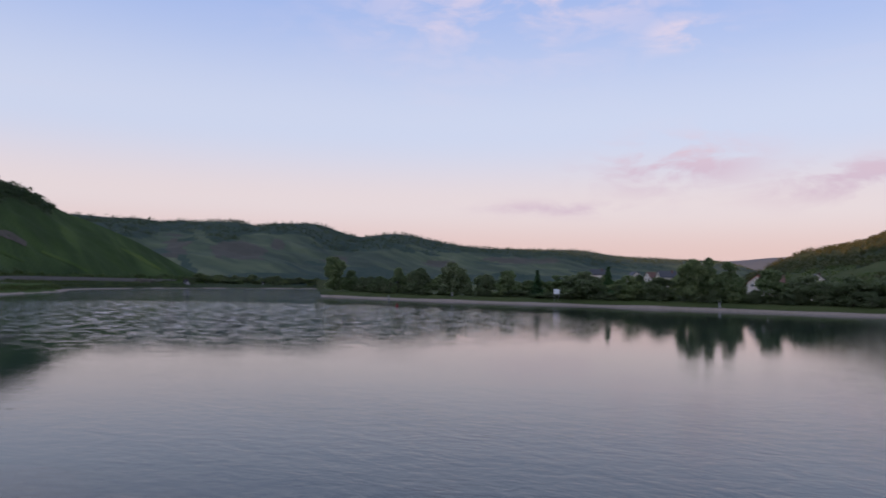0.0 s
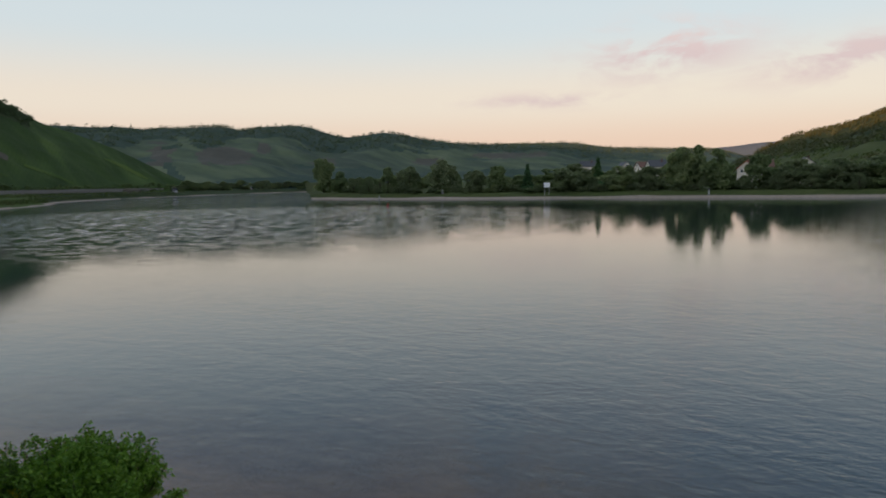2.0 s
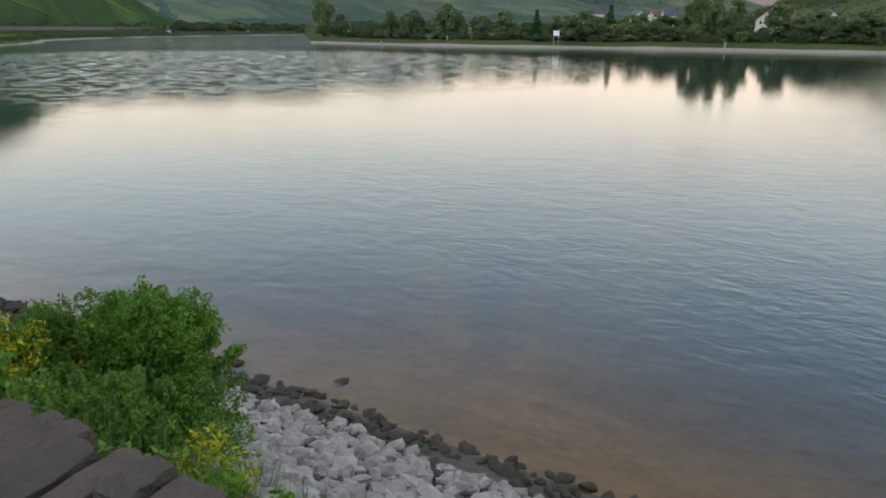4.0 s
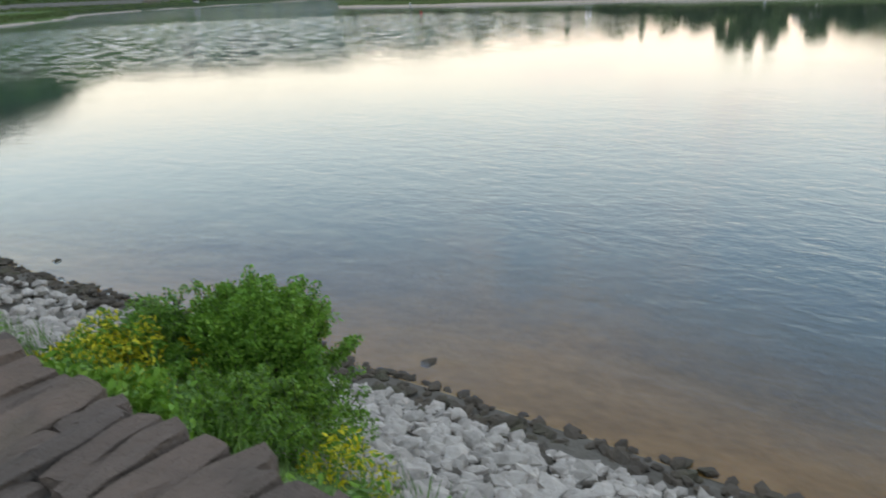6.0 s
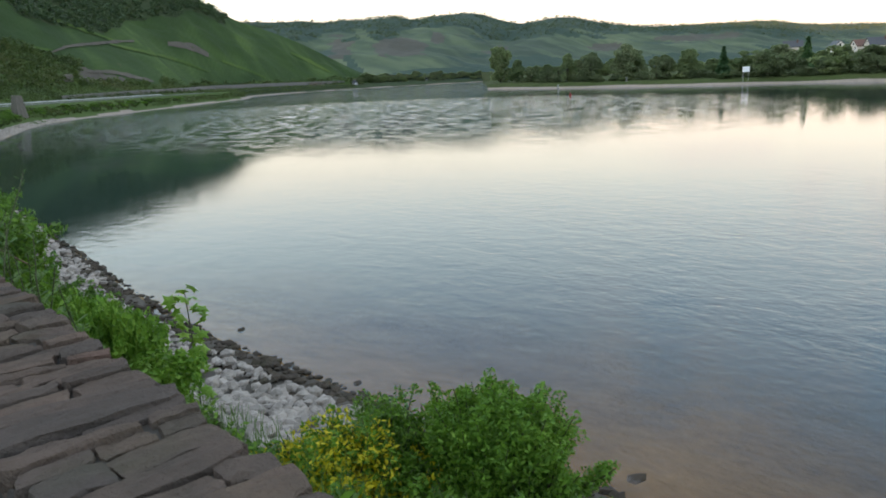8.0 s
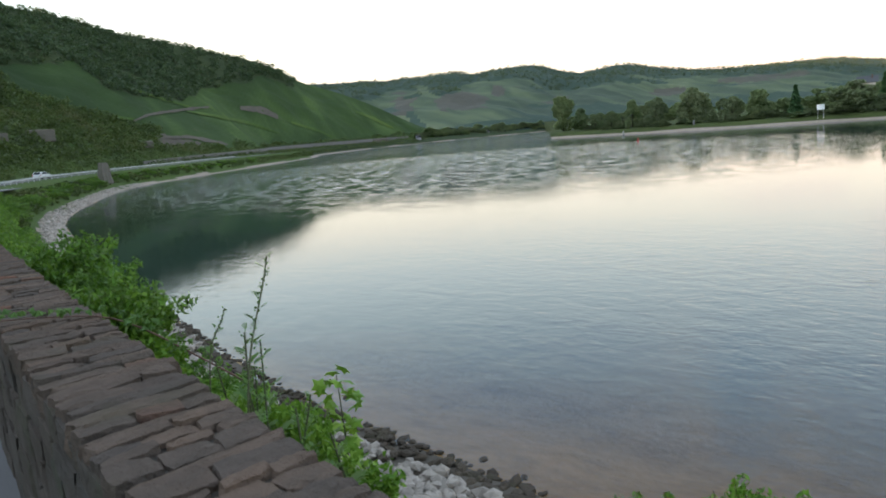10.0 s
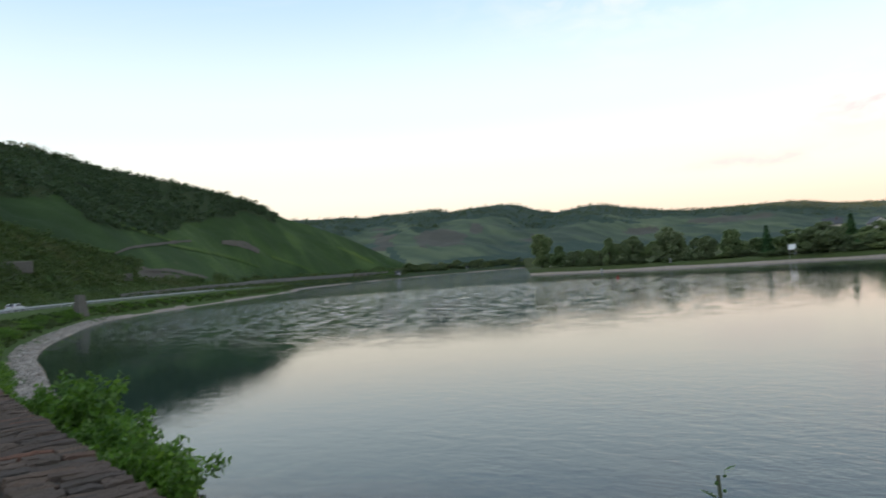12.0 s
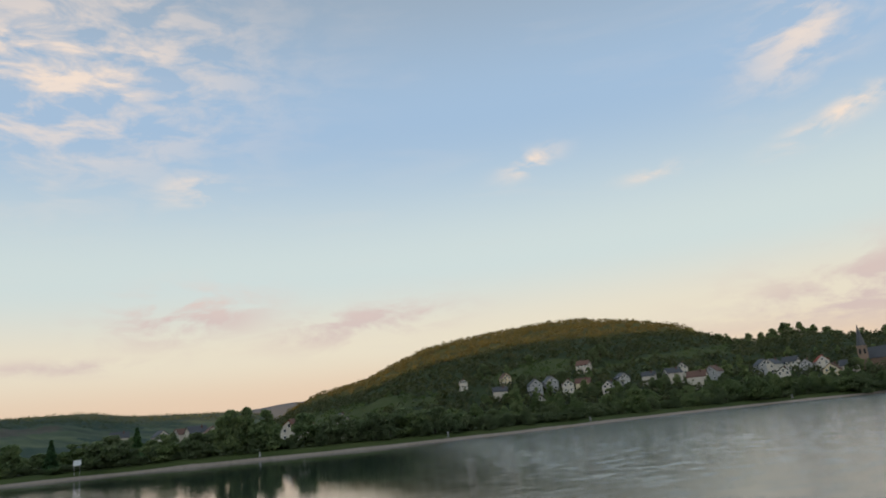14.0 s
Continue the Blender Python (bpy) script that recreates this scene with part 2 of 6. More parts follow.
def mat_vineyard(name="vineyard_rows", cell=0.014, tones=((0.026, 0.048, 0.018), (0.040, 0.070, 0.024), (0.060, 0.100, 0.031), (0.092, 0.142, 0.042)), bare=0.6):
    """Plots of vines: a patchwork of greens with faint rows, bare spots and painted shading of folds."""
    m, n = material(name)
    pos = world_pos(n)
    cells = n.tree.nodes.new("ShaderNodeTexVoronoi")
    cells.feature = "SMOOTH_F1"
    cells.inputs["Smoothness"].default_value = 0.35
    cells.inputs["Scale"].default_value = cell
    warp = n.add("VectorMath", op="MULTIPLY_ADD")
    drift = n.tree.nodes.new("ShaderNodeTexNoise")
    drift.inputs["Scale"].default_value, drift.inputs["Detail"].default_value = 0.02, 4.0
    n.link(pos, drift.inputs["Vector"])
    n.link(drift.outputs["Color"], warp.inputs[0])
    warp.inputs[1].default_value = (55, 55, 40)
    n.link(pos, warp.inputs[2])
    n.link(n.mapping(warp.outputs[0], scale=(1.0, 0.55, 1.3)), cells.inputs["Vector"])
    sep = n.add("SeparateColor")
    n.link(cells.outputs["Color"], sep.inputs[0])
    wave = n.tree.nodes.new("ShaderNodeTexWave")
    wave.inputs["Scale"].default_value, wave.inputs["Distortion"].default_value = 0.16, 0.8
    n.link(n.mapping(pos, rot=(0, 0, 38)), wave.inputs["Vector"])
    # broad pale and dark bands, painted as light and shade on slope folds
    fold_shade = n.noise(n.mapping(pos, rot=(0, 0, 35), scale=(0.030, 0.008, 0.02)), 1.0, 3.0, 0.5, 0.6)
    fold_shade = n.ramp(fold_shade, [(0.36, 0.1), (0.50, 0.5), (0.62, 0.95)])
    g = n.math("MULTIPLY_ADD", sep.outputs[0], 0.42, n.math("MULTIPLY_ADD", fold_shade, 0.55, n.math("MULTIPLY_ADD", n.noise(pos, 0.05, 5.0), 0.3, -0.22)))
    field = n.ramp(g, list(zip((0.12, 0.4, 0.68, 0.85), tones)))
    col = n.mix(n.math("MULTIPLY", wave.outputs["Fac"], 0.16), field, (0.022, 0.055, 0.014))
    finish(n, n.mix(n.ramp(n.noise(pos, 0.03, 6.0, 0.6), [(0.0, 0.0), (0.66, 0.0), (0.74, bare), (1.0, bare)]), col, (0.12, 0.105, 0.07)),
           0.95, n.noise(pos, 0.5, 4.0), 0.5, 1.0, spec=0.1)
    return m


def mat_asphalt():
    m, n = material("asphalt")
    pos = world_pos(n)
    grain, wear = n.noise(pos, 90.0, 3.0), n.noise(n.mapping(pos, scale=(1, 0.15, 1)), 1.3, 5.0)
    finish(n, n.ramp(n.math("MULTIPLY_ADD", grain, 0.4, n.math("MULTIPLY", wear, 0.6)), [(0.25, (0.090, 0.090, 0.094)), (0.7, (0.175, 0.175, 0.180))]), 0.85, grain, 0.4, 0.004)
    return m


def mat_stone(name, stops, scale=3.0, moss=0.0, stain=0.8):
    m, n = material(name)
    info, pos = n.add("ObjectInfo"), world_pos(n)
    isl = n.add("NewGeometry").outputs["Random Per Island"]
    f, g = n.noise(pos, scale * 6, 6.0, 0.65), n.noise(pos, scale, 3.0)
    base = n.ramp(n.math("FRACT", n.math("ADD", n.math("MULTIPLY", info.outputs["Random"], 7.3), isl)), stops)
    col = n.mix(n.ramp(n.noise(pos, scale * 2.3, 5.0, 0.65, 0.4), [(0.0, 0.0), (0.4, 0.1), (0.68, stain * 0.95), (1.0, stain)]), base, (0.082, 0.068, 0.056))
    col = n.mix(n.math("MULTIPLY", f, 0.35), col, (0.05, 0.048, 0.045))
    if moss:
        col = n.mix(n.ramp(g, [(0.0, 0.0), (0.52, 0.0), (0.7, moss), (1.0, moss)]), col, (0.06, 0.075, 0.03))
    finish(n, col, 0.95, n.math("ADD", f, n.noise(pos, scale * 14, 4.0, 0.7)), 0.9, 0.022, spec=0.12)
    return m


WATER = mat_water()
SHINGLE = mat_ground("brown_shingle", [(0.2, (0.19, 0.155, 0.130)), (0.5, (0.30, 0.245, 0.205)), (0.8, (0.41, 0.345, 0.290))], 0.8, 0.6)
BED = mat_ground("river_bed_silt", [(0.2, (0.130, 0.095, 0.050)), (0.5, (0.300, 0.205, 0.100)), (0.8, (0.430, 0.300, 0.155))], 0.6)
BANK = mat_ground("bank_soil_and_grass", [(0.2, (0.035, 0.06, 0.014)), (0.5, (0.06, 0.10, 0.022)), (0.8, (0.10, 0.12, 0.04))], 0.7)
GRAVEL = mat_ground("pale_gravel", [(0.2, (0.060, 0.053, 0.044)), (0.5, (0.100, 0.088, 0.072)), (0.8, (0.150, 0.134, 0.112))], 1.6, 0.8)
MEADOW = mat_ground("meadow_grass", [(0.2, (0.035, 0.056, 0.017)), (0.5, (0.058, 0.078, 0.024)), (0.8, (0.100, 0.110, 0.044))], 0.05)
SCRUB = mat_ground("hillside_scrub", [(0.2, (0.039, 0.075, 0.021)), (0.5, (0.063, 0.112, 0.030)), (0.8, (0.128, 0.158, 0.060))], 0.04, 0.9)
WOODS = mat_ground("woodland_canopy", [(0.2, (0.026, 0.042, 0.019)), (0.5, (0.038, 0.057, 0.024)), (0.8, (0.064, 0.080, 0.033))], 0.06, 1.0)
EARTH = mat_ground("bare_slate_slope", [(0.2, (0.06, 0.055, 0.042)), (0.5, (0.105, 0.093, 0.075)), (0.8, (0.16, 0.14, 0.115))], 0.1)
VINES = mat_vineyard()
YOUNG = mat_vineyard("young_vine_rows", 0.05, ((0.043, 0.079, 0.020), (0.058, 0.101, 0.024), (0.076, 0.122, 0.030), (0.097, 0.144, 0.037)), 0.2)
# far hill materials have distance haze mixed into their colours
HAZE_FIELD = mat_vineyard("far_vineyard_haze", 0.0075, ((0.057, 0.078, 0.061), (0.077, 0.105, 0.071), (0.108, 0.138, 0.084), (0.149, 0.173, 0.105)), 0.45)
HAZE_WOODS = mat_ground("far_woods_haze", [(0.2, (0.030, 0.053, 0.043)), (0.5, (0.041, 0.069, 0.053)), (0.8, (0.063, 0.091, 0.066))], 0.02)
# blue of the hazy air, painted on as the ridge's colour
HAZE_HILL = mat_ground("distant_hill_haze", [(0.2, (0.09, 0.11, 0.13)), (0.8, (0.12, 0.14, 0.15))], 0.01)
HAZE_EARTH = mat_ground("far_bare_fields_haze", [(0.2, (0.056, 0.059, 0.049)), (0.5, (0.079, 0.079, 0.065)), (0.8, (0.113, 0.107, 0.087))], 0.03)
ASPHALT = mat_asphalt()
PAINT = plain("worn_white_paint", (0.72, 0.72, 0.70), 0.6, 0.15, 12.0)
CAPSTONE = mat_stone("sandstone_cap", [(0.0, (0.127, 0.094, 0.077)), (0.3, (0.189, 0.134, 0.103)), (0.55, (0.117, 0.094, 0.081)), (0.8, (0.214, 0.145, 0.107)), (0.96, (0.159, 0.119, 0.097)), (1.0, (0.277, 0.123, 0.078))], 3.0, 0.2, 0.65)
MORTAR = plain("weathered_mortar", (0.072, 0.064, 0.055), 0.95, 0.3, 14.0, bump=0.6)
RUBBLE = mat_stone("wall_rubble", [(0.0, (0.090, 0.075, 0.066)), (0.5, (0.138, 0.114, 0.099)), (1.0, (0.102, 0.096, 0.090))], 2.0, 0.5)
RIPRAP = mat_stone("pale_riprap", [(0.0, (0.44, 0.395, 0.345)), (0.4, (0.60, 0.535, 0.470)), (0.8, (0.36, 0.325, 0.285)), (1.0, (0.68, 0.605, 0.535))], 2.0, 0.0, 0.4)
WETROCK = mat_stone("wet_rock", [(0.0, (0.055, 0.044, 0.031)), (0.5, (0.106, 0.083, 0.059)), (1.0, (0.074, 0.061, 0.048))], 2.0, 0.3)
LEAF_FAR = leaves("bank_tree_leaves", [(0.105, 0.151, 0.082), (0.181, 0.240, 0.111), (0.291, 0.338, 0.157)], 0.5, single=0.4, clump=0.2, weight=0.8)
LEAF_GREY = leaves("willow_leaves", [(0.108, 0.143, 0.082), (0.170, 0.211, 0.114), (0.234, 0.270, 0.149)], 0.5, single=0.4, clump=0.2, weight=0.8)
LEAF_DARK = leaves("conifer_needles", [(0.034, 0.088, 0.034), (0.067, 0.134, 0.046)], 0.1)
LEAF_HILL = leaves("hill_wood_leaves", [(0.049, 0.079, 0.024), (0.084, 0.125, 0.038), (0.159, 0.186, 0.053)], 0.3, single=0.22, clump=0.05, weight=1.5)
LEAF_WOOD = leaves("crest_wood_leaves", [(0.047, 0.081, 0.043), (0.060, 0.099, 0.050), (0.078, 0.117, 0.057)], 0.3, single=0.22, clump=0.05, weight=1.5)
# crest leaves tinted greyer and bluer in place of haze
LEAF_HAZE = leaves("far_wood_leaves_haze", [(0.052, 0.080, 0.056), (0.066, 0.096, 0.062), (0.082, 0.112, 0.068)], 0.3, single=0.15, clump=0.02, weight=1.2)
LEAF_SCRUB = leaves("hill_scrub_leaves", [(0.037, 0.060, 0.025), (0.060, 0.085, 0.031), (0.078, 0.119, 0.034), (0.119, 0.128, 0.053)], 0.3, single=0.22, clump=0.05, weight=1.5)
LEAF_FOREST = leaves("forest_leaves", [(0.053, 0.060, 0.029), (0.071, 0.078, 0.036), (0.099, 0.099, 0.044)], 0.3, single=0.22, clump=0.05, weight=1.5)
LEAF_BUSH = leaves("shrub_leaves", [(0.061, 0.151, 0.018), (0.113, 0.247, 0.027), (0.205, 0.353, 0.045)], 0.35, single=0.4, clump=1.6, weight=1.0)
LEAF_LIME = leaves("young_leaves", [(0.102, 0.224, 0.023), (0.159, 0.315, 0.033), (0.260, 0.407, 0.065)], 0.35, single=0.4, clump=1.6, weight=1.0)
LEAF_YELLOW = leaves("yellow_flowers", [(0.575, 0.483, 0.023), (0.759, 0.632, 0.034), (0.345, 0.391, 0.034)])
LEAF_WEED = leaves("weed_leaves", [(0.072, 0.156, 0.039), (0.117, 0.221, 0.052), (0.169, 0.260, 0.078)])
BARK = plain("bark", (0.075, 0.055, 0.04), 0.9, 0.3, 6.0, bump=0.6)
STEM = plain("green_stem", (0.09, 0.10, 0.05), 0.7, 0.2, 20.0)
STEEL = plain("galvanised_steel", (0.50, 0.51, 0.52), 0.45, 0.12, 9.0, metal=0.7)


# ---- mesh helpers ----
from mathutils.bvhtree import BVHTree

rnd = random.Random(7)
nrs = np.random.RandomState(11)


def mesh_from(name, verts, faces, mats, index=None, smooth=False):
    me = bpy.data.meshes.new(name)
    me.from_pydata([tuple(v) for v in verts], [], [tuple(f) for f in faces])
    for m in (mats if isinstance(mats, (list, tuple)) else [mats]):
        me.materials.append(m)
    if index is not None:
        me.polygons.foreach_set("material_index", np.asarray(index, dtype=np.int32))
    if smooth:
        me.polygons.foreach_set("use_smooth", [True] * len(me.polygons))
    me.update()
    return me


def part(name, data, parent=None, label="", m=None, mat=None):
    """Links a mesh (or a bmesh with its material) as one object, under a thing or part."""
    if isinstance(data, bmesh.types.BMesh):
        me = bpy.data.meshes.new(name)
        data.to_mesh(me)
        data.free()
        if mat:
            me.materials.append(mat)
        data = me
    ob = new(name, data)
    if parent is not None:
        ob.parent = parent
    if m is not None:
        ob.matrix_basis = m
    if label:
        ob["label"] = label
    return ob


def thing(name, label, category, m=None, group="", kind=""):
    ob = new(name)
    if m is not None:
        ob.matrix_basis = m
    return tagged(ob, label, category, group, kind)


def box(bm, x0, y0, z0, x1, y1, z1, bevel=0.0):
    r = bmesh.ops.create_cube(bm, size=1.0, matrix=Matrix.LocRotScale(((x0 + x1) / 2, (y0 + y1) / 2, (z0 + z1) / 2), None, (abs(x1 - x0), abs(y1 - y0), abs(z1 - z0))))
    if bevel:
        edges = {e for v in r["verts"] for e in v.link_edges}
        bmesh.ops.bevel(bm, geom=list(edges), offset=bevel, segments=2, affect="EDGES", profile=0.6)
    return bm


def boxed(*args):
    return box(bmesh.new(), *args)


def rod(bm, a, b, r0, r1=None, sides=8):
    a, b = Vector(a), Vector(b)
    d = b - a
    q = d.to_track_quat("Z", "Y").to_matrix().to_4x4()
    bmesh.ops.create_cone(bm, cap_ends=True, segments=sides, radius1=r0, radius2=r0 if r1 is None else r1, depth=d.length,
                          matrix=Matrix.Translation((a + b) / 2) @ q)
    return bm


def spline(points, step, step_far=None, growth=0.0):
    """A smooth curve through points, sampled about every step metres."""
    P = [np.array(p, float) for p in points]
    P = [2 * P[0] - P[1]] + P + [2 * P[-1] - P[-2]]
    out = []
    for a, b, c, d in zip(P, P[1:], P[2:], P[3:]):
        near = max(0.0, min(np.hypot(*b[:2]), np.hypot(*c[:2])) - 30.0)
        k = max(2, int(np.linalg.norm(c - b) / (step + growth * near)))
        for i in range(k):
            t = i / k
            out.append(0.5 * (2 * b + (c - a) * t + (2 * a - 5 * b + 4 * c - d) * t * t + (3 * b - a - 3 * c + d) * t ** 3))
    out.append(P[-2])
    return np.array(out)


def tube(path, radius, sides=6):
    """One bent rod along a path: vertices and faces."""
    P = np.asarray(path, float)
    T = np.gradient(P, axis=0)
    verts = []
    for k, (p, t) in enumerate(zip(P, T)):
        q = Vector(t).to_track_quat("Z", "Y").to_matrix()
        r = radius * (1 - 0.4 * k / len(P))
        verts += [tuple(Vector(p) + q @ Vector((math.cos(a) * r, math.sin(a) * r, 0))) for a in np.arange(sides) * 2 * math.pi / sides]
    faces = [(i * sides + j, i * sides + (j + 1) % sides, (i + 1) * sides + (j + 1) % sides, (i + 1) * sides + j) for i in range(len(P) - 1) for j in range(sides)]
    return verts, faces


def ridged(p, scale, octaves=4):
    return noise.fractal(Vector(p) * scale, 1.0, 2.0, octaves)


def grid_faces(rows, cols):
    i = np.arange(rows - 1)[:, None] * cols + np.arange(cols - 1)[None, :]
    return np.stack([i, i + 1, i + cols + 1, i + cols], -1).reshape(-1, 4)


def up_facing(verts, faces):
    v = np.asarray(verts)
    f = np.asarray(faces)
    nz = np.cross(v[f[:, 1]] - v[f[:, 0]], v[f[:, 2]] - v[f[:, 0]])[:, 2]
    f = f.copy()
    f[nz < 0] = f[nz < 0][:, ::-1]
    return f


class Ground:
    """Drops points on the land."""
    tree = []

    @classmethod
    def add(cls, verts, faces):
        cls.tree.append(BVHTree.FromPolygons([tuple(v) for v in verts], [tuple(int(i) for i in f) for f in faces]))

    @classmethod
    def z(cls, x, y, least=0.0):
        best = least
        for t in cls.tree:
            hit = t.ray_cast(Vector((x, y, 900.0)), Vector((0, 0, -1)))
            if hit[0] is not None:
                best = max(best, hit[0].z)
        return best


def polar(az, d):
    """A place d metres away at a heading of az degrees to the left of +y."""
    return -math.sin(radians(az)) * d, math.cos(radians(az)) * d


# ---- ground, water and banks ----
SHORE = spline([(10.5, -420), (9.0, -120), (8.4, -30), (8.3, 0), (8.3, 8), (8.0, 16), (8.0, 22), (9.4, 34), (12.0, 55), (14.9, 70), (19.0, 90), (27.0, 114), (46, 159),
                (62, 183), (93, 217), (130, 256), (183, 313), (219, 365), (320, 440), (430, 490), (542, 520), (760, 560)], 1.0, growth=0.035)
ROAD_Z = 4.48


def road_z(y):
    k = min(1.0, max(0.0, (y - 30.0) / 100.0))
    return ROAD_Z - 1.0 * k * k * (3 - 2 * k)


def shore_normals():
    t = np.gradient(SHORE, axis=0)
    t /= np.linalg.norm(t, axis=1)[:, None]
    return np.stack([-t[:, 1], t[:, 0]], 1)


SHORE_N = shore_normals()


def bank_height(s, y):
    """The height of the near bank s metres inland of the water's edge."""
    r = road_z(y)
    return float(np.interp(s, [-14, -5, -1.5, 0, 1.2, 2.6, 4.2, 5.8, 7.2, 7.7, 12.3, 13.0, 15.0, 15.4, 22.2, 23, 27, 33],
                           [-3.4, -1.6, -0.45, 0.0, 0.22, 0.75, 1.75, r - 1.25, r - 0.55, r - 0.02, r, r - 0.12, r - 0.1, r + 0.02, r + 0.02, r + 0.2, r + 1.6, r + 3.6]))


def build_ground():
    # the earth below everything, out to the horizon
    k = 64
    verts = [(0, 0, -6.0)] + [(4600 * math.cos(2 * math.pi * i / k), 4600 * math.sin(2 * math.pi * i / k), -6.0) for i in range(k)]
    tagged(part("ground", mesh_from("ground", verts, [(0, 1 + i, 1 + (i + 1) % k) for i in range(k)], BED)), "silty brown river bed and valley floor", "ground", kind="structure")
    verts = [(x, y, 0.0) for y in (-1500, -200, 600, 1600) for x in (0.5, 200, 900, 2400)]
    water = tagged(part("water", mesh_from("water", verts, grid_faces(4, 4), WATER)), "calm evening river with faint ripples reflecting the sky", "river", kind="structure")
    water.visible_shadow = False
    # near bank: bed, shingle, slope, path shelf and verge in one loft
    S = np.array([-14, -9, -5, -3, -1.5, -0.7, 0, 0.6, 1.2, 1.9, 2.6, 3.4, 4.2, 5.0, 5.8, 6.5, 7.2, 7.7, 10, 12.3, 13.0, 14, 15.0, 15.4, 22.2, 23, 25, 27, 30, 33])
    verts, idx = [], []
    for p, nn in zip(SHORE, SHORE_N):
        for s in S:
            q = p + nn * s
            j = 0.0 if s > 7.3 else 0.12 * ridged((q[0], q[1], 0), 0.6)
            verts.append((q[0], q[1], bank_height(s, p[1]) + j * (1 if s > 0.3 else 0.5)))
    faces = grid_faces(len(SHORE), len(S))
    mid = 0.5 * (S[1:] + S[:-1])
    for i in range(len(SHORE) - 1):
        for m in mid:
            far = SHORE[i][1] > 40
            idx.append(0 if m < 0 else (3 if far else 1) if m < (1.7 + 1.3 * ridged((SHORE[i][0], SHORE[i][1], 2), 0.11, 3) if far else 4.6) else 4 if SHORE[i][1] > 330 else 2)
    faces2 = up_facing(verts, faces)
    Ground.add(verts, faces2)
    tagged(part("near_bank", mesh_from("near_bank", verts, faces2, [BED, GRAVEL, BANK, SHINGLE, WOODS], idx, True)), "sloping river bank with shingle foot and grassy top", "river bank", kind="structure")


# the edge line of the path, and the path beside it
LINE = spline([(-2.4, -60), (-1.9, -20), (-1.62, 0), (-1.2, 6), (-0.45, 12), (0.12, 17.8), (0.80, 24.6), (1.42, 31), (2.62, 41.5), (4.3, 54), (6.2, 65), (11.0, 90), (18.5, 113)], 1.0)


WALL_END, WALL_TOP, WALL_HALF = 17.5, 5.41, 0.175


def wall_x(y):
    return 0.44 + 0.1125 * math.log1p(math.exp((y - 5.8) / 1.5))


def strip(name, curve, a, b, lift, mat, label, category, kind="structure", thick=0.06, z=None):
    """A flat band beside a curve from a to b metres to its left, with real thickness."""
    t = np.gradient(curve[:, :2], axis=0)
    t /= np.linalg.norm(t, axis=1)[:, None]
    nn = np.stack([-t[:, 1], t[:, 0]], 1)
    verts = []
    for p, m in zip(curve, nn):
        h = (road_z(p[1]) if z is None else z) + lift
        l, r = p[:2] + m * a, p[:2] + m * b
        verts += [(l[0], l[1], h - thick), (l[0], l[1], h), (r[0], r[1], h), (r[0], r[1], h - thick)]
    faces = grid_faces(len(curve), 4)
    me = mesh_from(name, verts, faces, mat)
    bm = bmesh.new()
    bm.from_mesh(me)
    bmesh.ops.recalc_face_normals(bm, faces=bm.faces)
    bm.to_mesh(me)
    bm.free()
    return tagged(part(name, me), label, category, kind=kind)


def build_roads():
    # the path fills the shelf between the wall and its far verge
    t = np.gradient(LINE, axis=0)
    t /= np.linalg.norm(t, axis=1)[:, None]
    verts = []
    for p, d in zip(LINE, t):
        l = p + np.array((-d[1], d[0])) * 2.5
        r = np.array((wall_x(p[1]), p[1])) if p[1] < WALL_END else p + np.array((d[1], -d[0])) * 1.0
        h = road_z(p[1]) + 0.02
        verts += [(*l, h - 0.06), (*l, h), *((*(l + (r - l) * k), h) for k in (0.25, 0.5, 0.75)), (*r, h), (*r, h - 0.06)]
    tagged(part("path", mesh_from("path", verts, up_facing(verts, grid_faces(len(LINE), 7)), ASPHALT)), "grey asphalt riverside path with a worn shoulder", "path", kind="structure")
    strip("edge_line", LINE, -0.07, 0.07, 0.026, PAINT, "white painted edge line on the path", "road marking", thick=0.004)
    main = SHORE[(SHORE[:, 1] > -150) & (SHORE[:, 0] < 200)] + SHORE_N[(SHORE[:, 1] > -150) & (SHORE[:, 0] < 200)] * 18.6
    strip("road", main, -3.3, 3.3, 0.06, ASPHALT, "grey asphalt main road along the valley", "road")
    strip("road_line", main, -0.06, 0.06, 0.067, PAINT, "white centre line of the main road", "road marking", thick=0.004)


